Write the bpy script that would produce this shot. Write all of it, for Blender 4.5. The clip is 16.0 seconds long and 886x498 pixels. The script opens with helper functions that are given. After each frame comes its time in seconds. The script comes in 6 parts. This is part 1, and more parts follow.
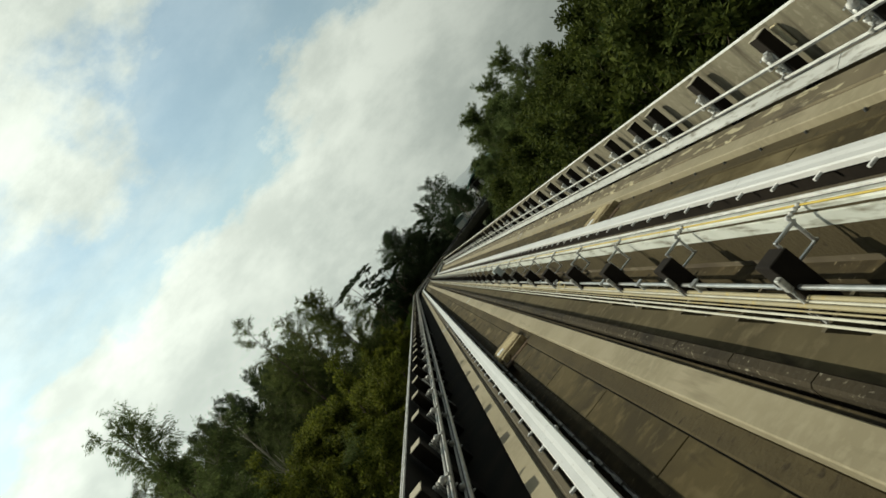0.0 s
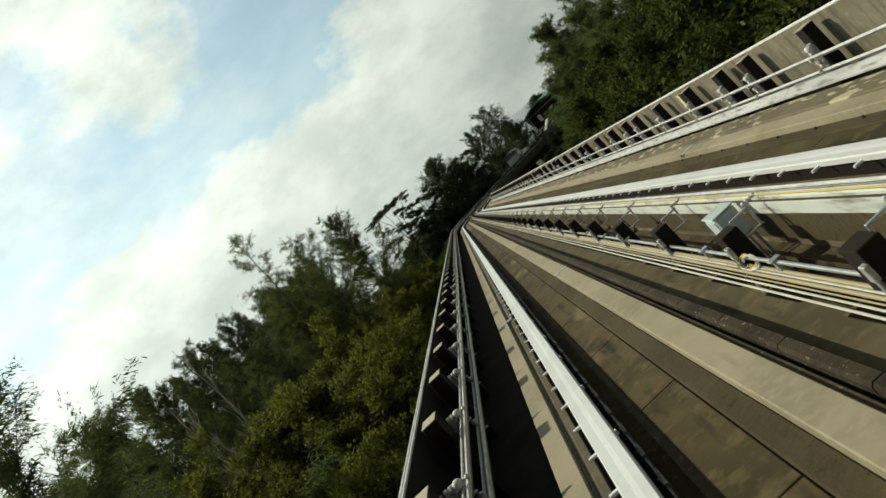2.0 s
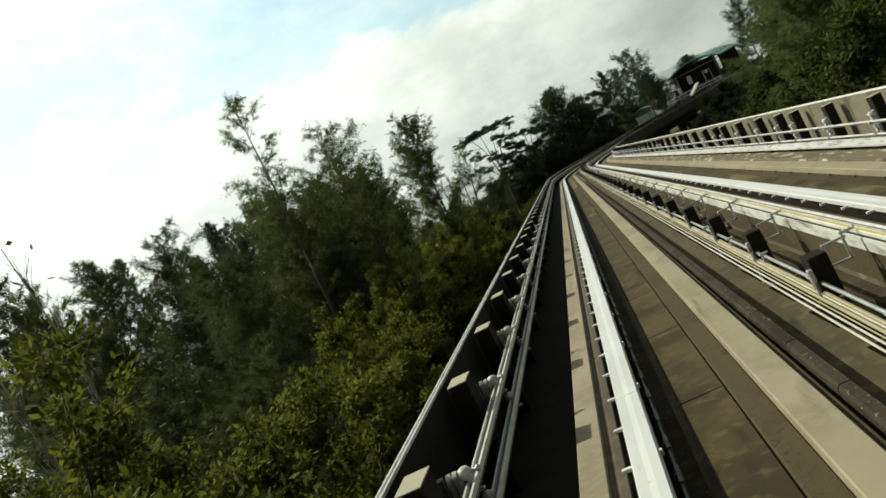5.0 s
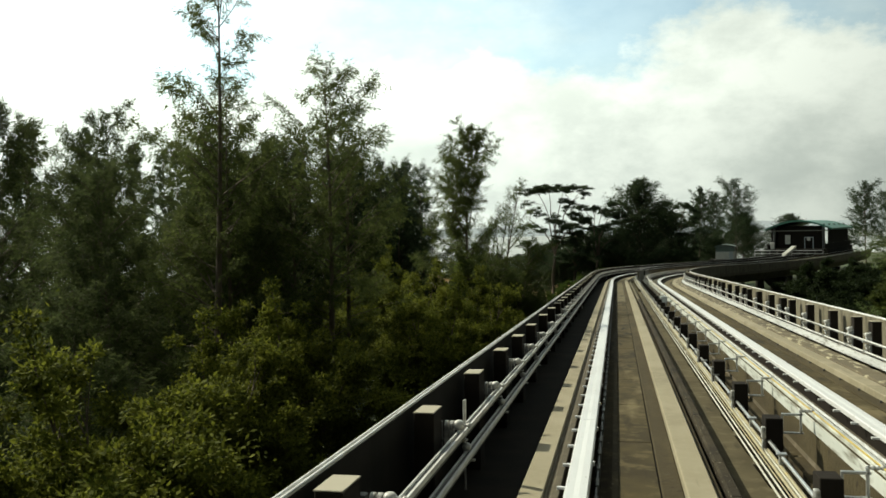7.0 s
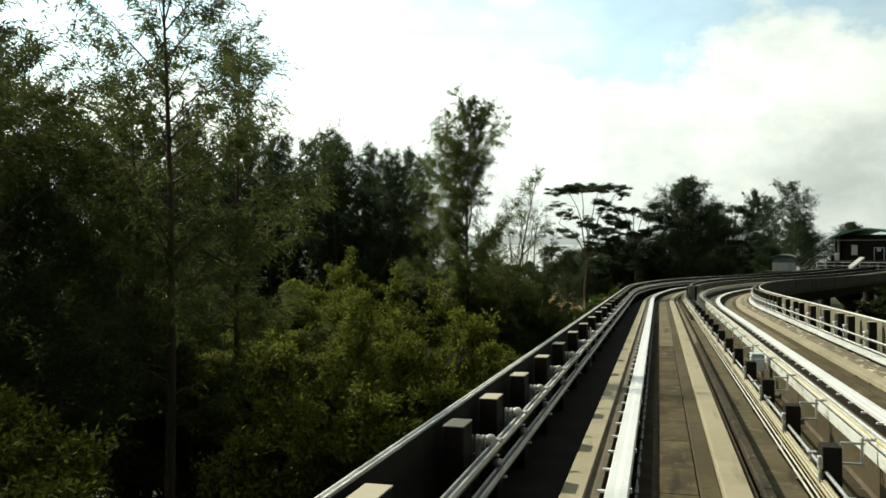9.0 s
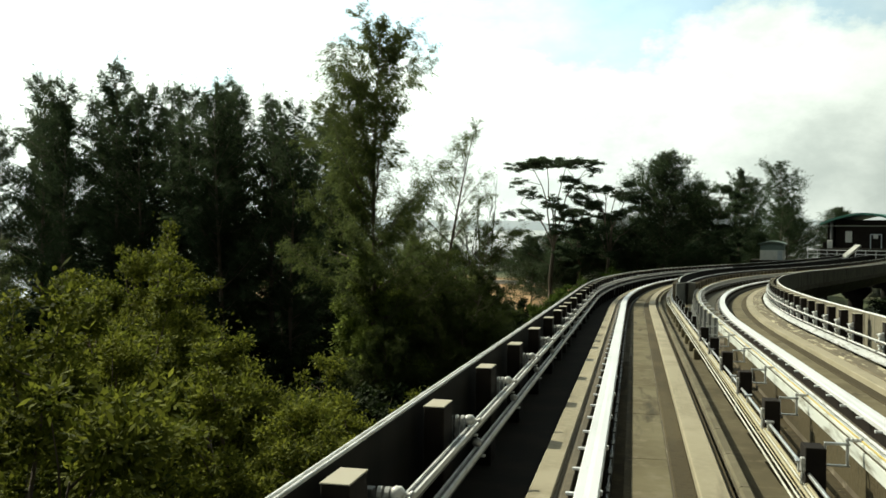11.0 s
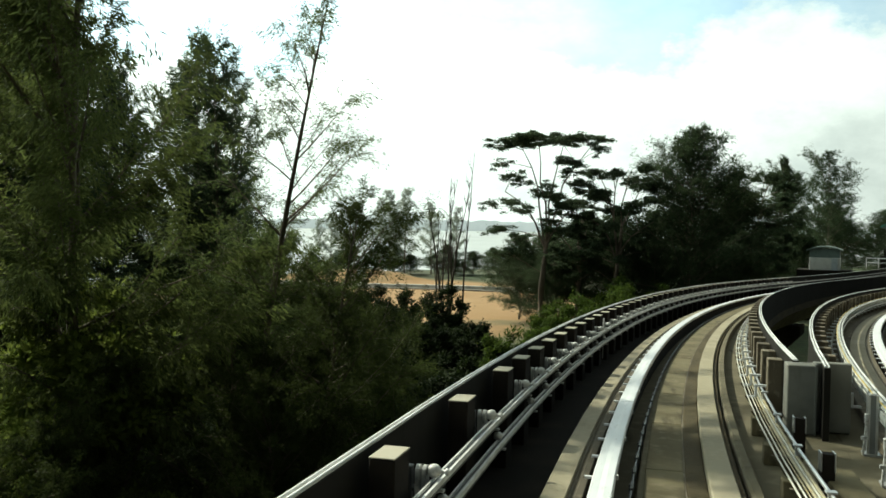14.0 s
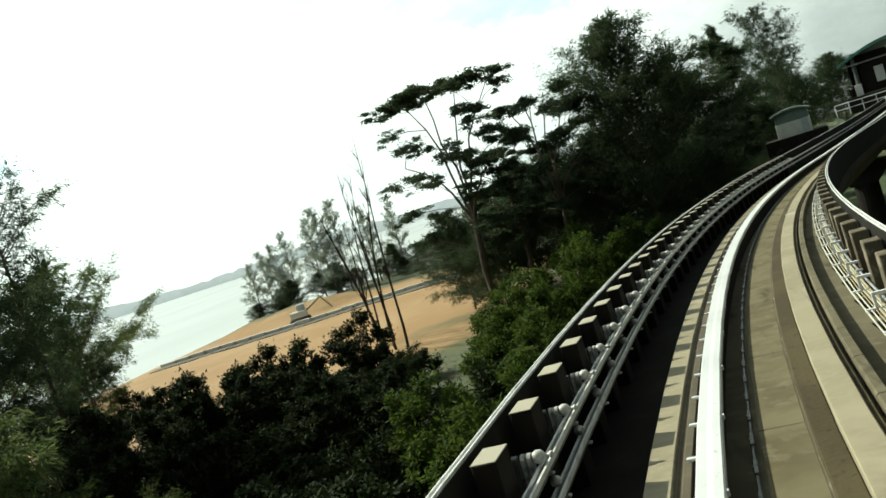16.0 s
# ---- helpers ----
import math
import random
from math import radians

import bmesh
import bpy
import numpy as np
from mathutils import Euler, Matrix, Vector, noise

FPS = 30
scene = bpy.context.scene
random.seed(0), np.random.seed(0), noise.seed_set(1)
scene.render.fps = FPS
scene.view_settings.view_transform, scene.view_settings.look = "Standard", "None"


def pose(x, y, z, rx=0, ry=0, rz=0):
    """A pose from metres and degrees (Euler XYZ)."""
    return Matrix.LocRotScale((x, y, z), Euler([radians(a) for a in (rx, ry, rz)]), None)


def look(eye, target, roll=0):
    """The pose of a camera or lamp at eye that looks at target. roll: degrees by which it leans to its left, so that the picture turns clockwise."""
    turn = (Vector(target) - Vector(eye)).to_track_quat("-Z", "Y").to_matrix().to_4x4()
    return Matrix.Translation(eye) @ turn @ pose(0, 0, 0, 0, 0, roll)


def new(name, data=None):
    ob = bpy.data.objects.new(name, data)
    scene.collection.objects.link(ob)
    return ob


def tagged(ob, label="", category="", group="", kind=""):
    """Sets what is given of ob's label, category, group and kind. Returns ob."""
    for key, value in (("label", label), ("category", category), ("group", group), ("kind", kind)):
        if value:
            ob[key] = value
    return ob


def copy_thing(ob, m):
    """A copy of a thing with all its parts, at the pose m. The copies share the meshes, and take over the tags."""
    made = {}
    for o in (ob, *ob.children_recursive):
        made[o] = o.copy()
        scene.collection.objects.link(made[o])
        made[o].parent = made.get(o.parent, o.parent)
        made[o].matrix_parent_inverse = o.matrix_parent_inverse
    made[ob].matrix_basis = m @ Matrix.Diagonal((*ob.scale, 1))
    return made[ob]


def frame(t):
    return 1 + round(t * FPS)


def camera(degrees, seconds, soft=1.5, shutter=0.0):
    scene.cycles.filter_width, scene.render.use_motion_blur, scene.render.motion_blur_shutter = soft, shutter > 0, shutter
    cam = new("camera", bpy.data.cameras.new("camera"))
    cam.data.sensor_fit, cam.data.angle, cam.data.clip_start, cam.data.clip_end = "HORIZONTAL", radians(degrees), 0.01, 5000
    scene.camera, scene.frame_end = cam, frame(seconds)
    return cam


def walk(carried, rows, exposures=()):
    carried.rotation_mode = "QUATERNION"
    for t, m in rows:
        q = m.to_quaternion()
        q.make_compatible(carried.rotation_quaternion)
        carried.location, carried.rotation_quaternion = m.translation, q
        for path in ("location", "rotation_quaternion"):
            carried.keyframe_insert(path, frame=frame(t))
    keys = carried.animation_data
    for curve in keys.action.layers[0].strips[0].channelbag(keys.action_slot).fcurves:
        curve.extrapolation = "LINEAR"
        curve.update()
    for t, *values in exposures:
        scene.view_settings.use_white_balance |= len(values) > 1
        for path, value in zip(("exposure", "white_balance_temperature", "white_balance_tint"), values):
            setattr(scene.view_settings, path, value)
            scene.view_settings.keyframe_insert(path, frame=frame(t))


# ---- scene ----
cam = camera(55.63, 16.0, soft=1.6)
# ---- camera rows: seconds, eye, turns
ROWS = [
    (0.0, 0.000, 0.000, 2.500, 86.86, 51.11, -5.33),
    (0.5, 0.000, 4.988, 2.344, 85.53, 49.44, -5.76),
    (1.0, 0.000, 9.977, 2.188, 85.28, 46.62, -3.17),
    (1.5, 0.000, 14.968, 2.031, 87.21, 44.83, 0.30),
    (2.0, 0.000, 19.961, 1.875, 85.90, 44.01, -0.69),
    (2.5, 0.000, 24.956, 1.718, 83.84, 44.89, -1.43),
    (3.0, 0.000, 29.952, 1.562, 86.10, 39.81, 0.45),
    (3.5, 0.000, 34.950, 1.405, 86.79, 38.08, 2.90),
    (6.0, 0.000, 59.968, 0.622, 86.15, 15.94, 10.12),
    (6.5, 0.000, 64.977, 0.465, 87.38, 9.17, 10.77),
    (7.0, 0.000, 69.988, 0.308, 88.80, 1.22, 11.66),
    (7.5, 0.000, 75.001, 0.151, 90.10, -1.94, 12.71),
    (8.0, 0.000, 80.015, -0.006, 90.88, -2.49, 14.21),
    (8.5, 0.000, 85.031, -0.163, 90.52, -0.28, 14.71),
    (9.0, 0.000, 90.049, -0.321, 89.31, 0.49, 14.41),
    (9.5, 0.000, 95.069, -0.478, 88.24, 0.70, 13.38),
    (12.0, 0.000, 120.195, -1.265, 88.34, -0.18, 12.92),
    (12.5, 0.000, 125.225, -1.422, 88.23, -0.13, 13.37),
    (13.0, 0.000, 130.257, -1.580, 87.95, -0.78, 13.55),
    (13.5, 0.000, 135.291, -1.738, 88.03, -0.61, 13.78),
    (14.0, 0.000, 140.327, -1.875, 88.32, -1.02, 13.94),
    (14.5, 0.000, 145.365, -1.973, 88.17, -1.22, 13.94),
    (15.0, 0.008, 150.400, -2.053, 87.80, -2.87, 13.94),
    (15.5, 0.194, 155.396, -2.216, 86.67, 7.67, 12.50),
    (16.0, 0.584, 160.379, -2.313, 87.03, 17.95, 10.82),
]
# ---- end rows
walk(cam, [(t, pose(x, y, z, rx, ry, rz)) for t, x, y, z, rx, ry, rz in ROWS],
     exposures=[(0.0, -0.5, 6800, 3), (3.5, -0.34, 6800, 3), (6.0, -0.18, 6800, 3), (9.0, 0.1, 6800, 3), (13.0, 0.25, 6550, -1), (16.0, 0.28, 6450, -2)])

# ---- world and sun
SKY_BLUE = 0.13
SUN_EL, SUN_AZ = 38.6, -60.0   # degrees above the horizon; degrees from +y, left is minus
world = bpy.data.worlds.new("sky")
scene.world = world
world.use_nodes = True
wt = world.node_tree
wt.nodes.clear()


def wnode(kind, **sets):
    n = wt.nodes.new(kind)
    for k, v in sets.items():
        n.inputs[k].default_value = v
    return n


def wmath(op, a, b=None, c=None):
    n = wt.nodes.new("ShaderNodeMath")
    n.operation = op
    for i, v in enumerate((a, b, c)):
        if v is None:
            continue
        if isinstance(v, (int, float)):
            n.inputs[i].default_value = v
        else:
            wt.links.new(v, n.inputs[i])
    return n.outputs[0]


def wramp(v, lo, hi, to_lo=0.0, to_hi=1.0):
    n = wt.nodes.new("ShaderNodeMapRange")
    n.interpolation_type = "SMOOTHSTEP"
    for k, x in (("From Min", lo), ("From Max", hi), ("To Min", to_lo), ("To Max", to_hi)):
        n.inputs[k].default_value = x
    wt.links.new(v, n.inputs["Value"])
    return n.outputs[0]


def wmix(fac, a, b, kind="MIX"):
    n = wt.nodes.new("ShaderNodeMix")
    n.data_type, n.blend_type = "RGBA", kind
    for k, v in (("Factor", fac), ("A", a), ("B", b)):
        if isinstance(v, (tuple, float, int)):
            n.inputs[k].default_value = (*v, 1) if isinstance(v, tuple) else v
        else:
            wt.links.new(v, n.inputs[k])
    return n.outputs["Result"]


def wnoise(scale, detail, rough, stretch=(1, 1, 1), off=(0, 0, 0)):
    m = wt.nodes.new("ShaderNodeMapping")
    m.inputs["Scale"].default_value, m.inputs["Location"].default_value = stretch, off
    wt.links.new(way, m.inputs["Vector"])
    n = wnode("ShaderNodeTexNoise", Scale=scale, Detail=detail, Roughness=rough)
    wt.links.new(m.outputs[0], n.inputs["Vector"])
    return n.outputs["Fac"]


sky = wnode("ShaderNodeTexSky")
sky.sky_type = "NISHITA"
sky.sun_disc = False
sky.sun_elevation = radians(SUN_EL)
sky.sun_rotation = radians(SUN_AZ)
sky.air_density, sky.dust_density = 1.0, 1.0
way = wt.nodes.new("ShaderNodeTexCoord").outputs["Generated"]
sep = wt.nodes.new("ShaderNodeSeparateXYZ")
wt.links.new(way, sep.inputs[0])
up = sep.outputs["Z"]
dot = wt.nodes.new("ShaderNodeVectorMath")
dot.operation = "DOT_PRODUCT"
wt.links.new(way, dot.inputs[0])
dot.inputs[1].default_value = (math.sin(radians(SUN_AZ)) * math.cos(radians(SUN_EL)), math.cos(radians(SUN_AZ)) * math.cos(radians(SUN_EL)), math.sin(radians(SUN_EL)))
near_sun = dot.outputs["Value"]
# a bank of cloud along the horizon, a clear band above it, broken cloud higher up
bank = wramp(wmath("ADD", up, wmath("MULTIPLY", wmath("SUBTRACT", wnoise(5.0, 7, 0.6, (1, 1, 1.6), (3, 1, 0)), 0.5), 0.30)), 0.235, 0.175)
high = wramp(wmath("ADD", up, wmath("MULTIPLY", wmath("SUBTRACT", wnoise(4.2, 7, 0.58, (1, 1, 1.3), (7, 2, 4)), 0.5), 0.55)), 0.30, 0.42)
thin = wramp(wnoise(2.6, 6, 0.6, (1, 1, 2.2), (1, 5, 2)), 0.42, 0.75, 0.3, 0.75)
cover = wmath("MAXIMUM", wmath("MAXIMUM", bank, high), thin)
billow = wramp(wnoise(7.0, 8, 0.62, (1, 1, 1.7), (2, 8, 1)), 0.32, 0.68)
rim = wramp(wmath("ABSOLUTE", wmath("SUBTRACT", up, 0.17)), 0.0, 0.10, 1.0, 0.0)
white = wmath("MINIMUM", wmath("ADD", wmath("MULTIPLY", billow, 0.75), wmath("MULTIPLY", rim, 0.35)), 1.0)
cloud = wmix(white, (0.68, 0.75, 0.72), (1.08, 1.15, 1.09))
blue = wmix(1.0, sky.outputs[0], (SKY_BLUE * 1.0, SKY_BLUE * 1.16, SKY_BLUE * 1.1), "MULTIPLY")
seen = wmix(cover, blue, cloud)
glow = wramp(near_sun, 0.25, 0.95, 0.0, 1.0)
away = wramp(near_sun, -0.3, 0.5, 0.05, 0.92)
level = wmath("MULTIPLY", wmath("ADD", away, wmath("MULTIPLY", glow, 0.75)), wramp(up, 0.35, 0.8, 1.0, 0.28))
bright = wt.nodes.new("ShaderNodeVectorMath")
bright.operation = "SCALE"
wt.links.new(seen, bright.inputs[0])
wt.links.new(level, bright.inputs["Scale"])
SKY = wnode("ShaderNodeBackground", Strength=1.0)
wt.links.new(bright.outputs[0], SKY.inputs[0])
wout = wnode("ShaderNodeOutputWorld")
wt.links.new(SKY.outputs[0], wout.inputs[0])

sun_data = bpy.data.lights.new("sun", "SUN")
sun_data.energy, sun_data.angle, sun_data.color = 5.2, radians(0.55), (1.0, 0.945, 0.80)
sun = new("sun", sun_data)
az, el = radians(SUN_AZ), radians(SUN_EL)
sun.matrix_world = look((0, 0, 60), (-math.sin(az) * math.cos(el), -math.cos(az) * math.cos(el), 60 - math.sin(el)))

# ---- materials


class Mat:
    """A small node builder: a principled surface with noise layers."""

    def __init__(self, name, colour, rough=0.8, metal=0.0, spec=0.5):
        self.m = bpy.data.materials.new(name)
        self.m.use_nodes = True
        self.t = self.m.node_tree
        self.b = self.t.nodes["Principled BSDF"]
        self.b.inputs["Roughness"].default_value = rough
        self.b.inputs["Metallic"].default_value = metal
        self.b.inputs["Specular IOR Level"].default_value = spec
        rgb = self.t.nodes.new("ShaderNodeRGB")
        rgb.outputs[0].default_value = (*colour, 1)
        self.c = rgb.outputs[0]
        self.h = None
        geo = self.t.nodes.new("ShaderNodeNewGeometry")
        self.p = geo.outputs["Position"]
        self.island = geo.outputs["Random Per Island"]

    def coords(self, scale):
        n = self.t.nodes.new("ShaderNodeMapping")
        n.inputs["Scale"].default_value = scale
        self.t.links.new(self.p, n.inputs["Vector"])
        return n.outputs[0]

    def noise(self, scale, detail=4, rough=0.55, stretch=(1, 1, 1)):
        n = self.t.nodes.new("ShaderNodeTexNoise")
        n.inputs["Scale"].default_value = scale
        n.inputs["Detail"].default_value = detail
        n.inputs["Roughness"].default_value = rough
        self.t.links.new(self.coords(stretch), n.inputs["Vector"])
        return n.outputs["Fac"]

    def ramp(self, fac, lo, hi):
        n = self.t.nodes.new("ShaderNodeMapRange")
        n.inputs["From Min"].default_value, n.inputs["From Max"].default_value = lo, hi
        self.t.links.new(fac, n.inputs["Value"])
        return n.outputs[0]

    def mix(self, fac, colour, kind="MIX"):
        n = self.t.nodes.new("ShaderNodeMix")
        n.data_type, n.blend_type = "RGBA", kind
        if isinstance(fac, float):
            n.inputs["Factor"].default_value = fac
        else:
            self.t.links.new(fac, n.inputs["Factor"])
        self.t.links.new(self.c, n.inputs["A"])
        n.inputs["B"].default_value = (*colour, 1)
        self.c = n.outputs["Result"]
        return self

    def vary(self, scale, lo, hi, colour, detail=4, stretch=(1, 1, 1)):
        return self.mix(self.ramp(self.noise(scale, detail, stretch=stretch), lo, hi), colour)

    def each(self, amount, colour):
        """Mix towards a colour by a random share for every object."""
        info = self.t.nodes.new("ShaderNodeObjectInfo")
        return self.mix(self.ramp(info.outputs["Random"], 0.0, 1.0 / amount), colour)

    def islands(self, amount, colour):
        return self.mix(self.ramp(self.island, 0.0, 1.0 / amount), colour)

    def bump(self, scale, strength, dist=0.02, detail=6, stretch=(1, 1, 1)):
        n = self.t.nodes.new("ShaderNodeBump")
        n.inputs["Strength"].default_value, n.inputs["Distance"].default_value = strength, dist
        self.t.links.new(self.noise(scale, detail, stretch=stretch), n.inputs["Height"])
        if self.h:
            self.t.links.new(self.h, n.inputs["Normal"])
        self.h = n.outputs[0]
        return self

    def rough(self, scale, lo, hi):
        f = self.noise(scale)
        n = self.t.nodes.new("ShaderNodeMapRange")
        n.inputs["From Min"].default_value, n.inputs["From Max"].default_value = 0.3, 0.7
        n.inputs["To Min"].default_value, n.inputs["To Max"].default_value = lo, hi
        self.t.links.new(f, n.inputs["Value"])
        self.t.links.new(n.outputs[0], self.b.inputs["Roughness"])
        return self

    def done(self, translucent=0.0):
        self.t.links.new(self.c, self.b.inputs["Base Color"])
        if self.h:
            self.t.links.new(self.h, self.b.inputs["Normal"])
        if translucent:
            tr = self.t.nodes.new("ShaderNodeBsdfTranslucent")
            self.t.links.new(self.c, tr.inputs["Color"])
            mx = self.t.nodes.new("ShaderNodeMixShader")
            mx.inputs[0].default_value = translucent
            out = self.t.nodes["Material Output"]
            self.t.links.new(self.b.outputs[0], mx.inputs[1])
            self.t.links.new(tr.outputs[0], mx.inputs[2])
            self.t.links.new(mx.outputs[0], out.inputs[0])
        return self.m


M_STRIP = Mat("running_concrete", (0.285, 0.25, 0.165), 0.8).vary(0.3, 0.42, 0.6, (0.225, 0.195, 0.125)).vary(0.75, 0.5, 0.62, (0.31, 0.27, 0.185)).vary(9, 0.45, 0.75, (0.30, 0.265, 0.18)).vary(1.6, 0.6, 0.75, (0.17, 0.145, 0.09), stretch=(3, 0.25, 1)).bump(60, 0.25, 0.004).done()
M_LEDGE = Mat("brown_ledge", (0.095, 0.078, 0.048), 0.88).vary(0.6, 0.35, 0.65, (0.065, 0.053, 0.032)).vary(6, 0.5, 0.75, (0.125, 0.105, 0.066)).bump(40, 0.3, 0.004).done()
M_DECK = Mat("deck_concrete", (0.066, 0.050, 0.023), 0.95, 0.0, 0.25).vary(0.5, 0.35, 0.65, (0.038, 0.029, 0.014)).vary(3.5, 0.5, 0.75, (0.098, 0.076, 0.038)).vary(1.1, 0.58, 0.7, (0.022, 0.017, 0.009), stretch=(2, 0.3, 1)).vary(14, 0.65, 0.7, (0.17, 0.14, 0.09)).bump(30, 0.4, 0.006).done()
M_FLAKE = Mat("flaking_ledge_concrete", (0.10, 0.080, 0.046), 0.9).vary(0.8, 0.4, 0.6, (0.14, 0.115, 0.07)).vary(2.6, 0.55, 0.60, (0.40, 0.36, 0.24), 6, (2.4, 0.55, 1)).vary(1.2, 0.57, 0.68, (0.055, 0.042, 0.024), stretch=(2, 0.5, 1)).bump(18, 0.7, 0.01).done()
M_STAIN = Mat("stained_concrete", (0.085, 0.068, 0.042), 0.9).vary(0.8, 0.4, 0.6, (0.12, 0.098, 0.062)).vary(4.5, 0.55, 0.66, (0.22, 0.19, 0.135), stretch=(2.0, 0.5, 1)).vary(1.2, 0.55, 0.68, (0.06, 0.045, 0.027), stretch=(2, 0.5, 1)).bump(25, 0.4, 0.006).done()
# near-black stands for the shade on the parapet's inner face
M_PARAPET = Mat("shaded_parapet_concrete", (0.019, 0.017, 0.0135), 0.95, 0.0, 0.15).vary(0.7, 0.4, 0.7, (0.013, 0.012, 0.009)).vary(3, 0.45, 0.68, (0.012, 0.011, 0.008), stretch=(1, 1, 0.15)).bump(35, 0.35, 0.005).done()
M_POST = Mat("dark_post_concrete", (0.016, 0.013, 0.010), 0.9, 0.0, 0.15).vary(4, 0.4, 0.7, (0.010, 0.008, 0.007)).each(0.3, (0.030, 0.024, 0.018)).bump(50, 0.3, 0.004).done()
M_WHITE = Mat("guide_rail_white", (0.66, 0.675, 0.685), 0.38).vary(0.6, 0.5, 0.75, (0.57, 0.58, 0.585)).vary(14, 0.62, 0.75, (0.45, 0.45, 0.44), stretch=(2, 0.4, 1)).done()
M_STEEL = Mat("galvanised_steel", (0.52, 0.53, 0.53), 0.42, 0.85).vary(5, 0.4, 0.7, (0.40, 0.41, 0.41)).done()
M_BLACK = Mat("dark_brown_cover", (0.040, 0.032, 0.020), 0.9, 0.0, 0.15).each(0.6, (0.055, 0.045, 0.030)).vary(1.2, 0.45, 0.65, (0.022, 0.018, 0.012)).vary(16, 0.62, 0.70, (0.20, 0.18, 0.14), stretch=(1.2, 0.8, 2)).bump(11, 0.9, 0.02).done()
M_DARK = Mat("dark_steel", (0.06, 0.062, 0.062), 0.55).vary(6, 0.45, 0.7, (0.10, 0.10, 0.095)).done()
M_CABLE = Mat("pale_cable", (0.55, 0.54, 0.46), 0.5).vary(3, 0.4, 0.7, (0.42, 0.40, 0.32)).done()
M_YELLOW = Mat("tan_cable", (0.33, 0.285, 0.17), 0.6).vary(1.5, 0.4, 0.7, (0.28, 0.25, 0.165)).vary(6, 0.55, 0.7, (0.38, 0.29, 0.11)).done()
M_INSUL = Mat("insulator_porcelain", (0.66, 0.66, 0.64), 0.3).vary(8, 0.5, 0.7, (0.4, 0.4, 0.38)).done()
M_BOX = Mat("grey_box_paint", (0.45, 0.50, 0.52), 0.45).vary(4, 0.5, 0.7, (0.36, 0.4, 0.41)).done()
M_BARK = Mat("bark", (0.13, 0.10, 0.075), 0.9).vary(6, 0.4, 0.7, (0.07, 0.055, 0.04), stretch=(1, 1, 0.25)).bump(14, 0.6, 0.03, stretch=(1, 1, 0.3)).done()

M_BARKP = Mat("pale_dry_bark", (0.42, 0.39, 0.33), 0.9).vary(6, 0.4, 0.7, (0.3, 0.28, 0.23), stretch=(1, 1, 0.25)).done()
M_BARKD = Mat("dark_bark", (0.045, 0.038, 0.03), 0.9).vary(5, 0.4, 0.7, (0.025, 0.02, 0.016), stretch=(1, 1, 0.25)).done()


def leaf_mat(name, dark, light, tr=0.3):
    """Leaves that change by the sprig, by the bough and a little from leaf to leaf."""
    mid = tuple(0.55 * a + 0.45 * b for a, b in zip(dark, light))
    return Mat(name, dark, 0.75, 0.0, 0.08).vary(1.3, 0.42, 0.66, mid, 3).vary(0.3, 0.45, 0.62, tuple(0.65 * c for c in dark)).islands(0.55, light).done(translucent=tr)


M_CAS = leaf_mat("needle_foliage", (0.070, 0.094, 0.028), (0.165, 0.195, 0.062), 0.5)
M_BROAD = leaf_mat("broad_leaves", (0.030, 0.048, 0.007), (0.29, 0.31, 0.05), 0.40)
M_DKLEAF = leaf_mat("dark_leaves", (0.040, 0.062, 0.034), (0.09, 0.12, 0.065), 0.5)
M_WATER = Mat("sea_water", (0.40, 0.425, 0.42), 0.42, 0.0, 0.2).vary(0.02, 0.4, 0.6, (0.35, 0.375, 0.37), stretch=(1, 0.3, 1)).bump(0.6, 0.35, 0.2).done()
M_ROOF = Mat("green_roof_sheet", (0.06, 0.20, 0.15), 0.45).vary(1, 0.4, 0.7, (0.05, 0.16, 0.12)).done()
M_WALL = Mat("painted_wall", (0.62, 0.62, 0.58), 0.7).vary(2, 0.45, 0.7, (0.52, 0.52, 0.48)).done()

# paler than the posts, so their sunlit tops sit in the colour
M_CAP = Mat("sunlit_post_top", (0.38, 0.35, 0.26), 0.7).vary(5, 0.4, 0.7, (0.37, 0.33, 0.24)).each(0.4, (0.36, 0.33, 0.27)).done()
M_EDGE = Mat("pale_rail_edge", (0.70, 0.71, 0.70), 0.45).vary(7, 0.45, 0.7, (0.45, 0.45, 0.42), stretch=(3, 0.6, 3)).done()
# black floor colour that stands for the deep shade beside the parapet
M_GUTTER = Mat("shade_black_gutter", (0.012, 0.011, 0.009), 0.95, 0.0, 0.1).vary(1.2, 0.45, 0.7, (0.022, 0.019, 0.014)).bump(20, 0.4, 0.01).done()
M_COVER = Mat("pale_cover_board", (0.58, 0.60, 0.56), 0.55).vary(1.2, 0.45, 0.7, (0.48, 0.50, 0.46)).vary(6, 0.52, 0.7, (0.2, 0.19, 0.15), stretch=(1, 0.3, 2)).done()
M_CLIP = Mat("dull_clip_steel", (0.17, 0.17, 0.16), 0.65, 0.2).vary(9, 0.45, 0.65, (0.08, 0.08, 0.075)).done()
M_LOWCOVER = Mat("weathered_grey_board", (0.40, 0.41, 0.40), 0.55).vary(1.5, 0.4, 0.65, (0.52, 0.53, 0.52), stretch=(2, 0.25, 2)).vary(7, 0.52, 0.68, (0.16, 0.15, 0.125), stretch=(2, 0.3, 2)).done()
M_SLAB = Mat("side_slab_concrete", (0.098, 0.082, 0.046), 0.95, 0.0, 0.25).vary(0.7, 0.4, 0.62, (0.066, 0.054, 0.029)).vary(4, 0.52, 0.7, (0.125, 0.105, 0.062)).vary(1.6, 0.6, 0.7, (0.035, 0.028, 0.015), stretch=(2, 0.35, 1)).bump(30, 0.4, 0.006).done()
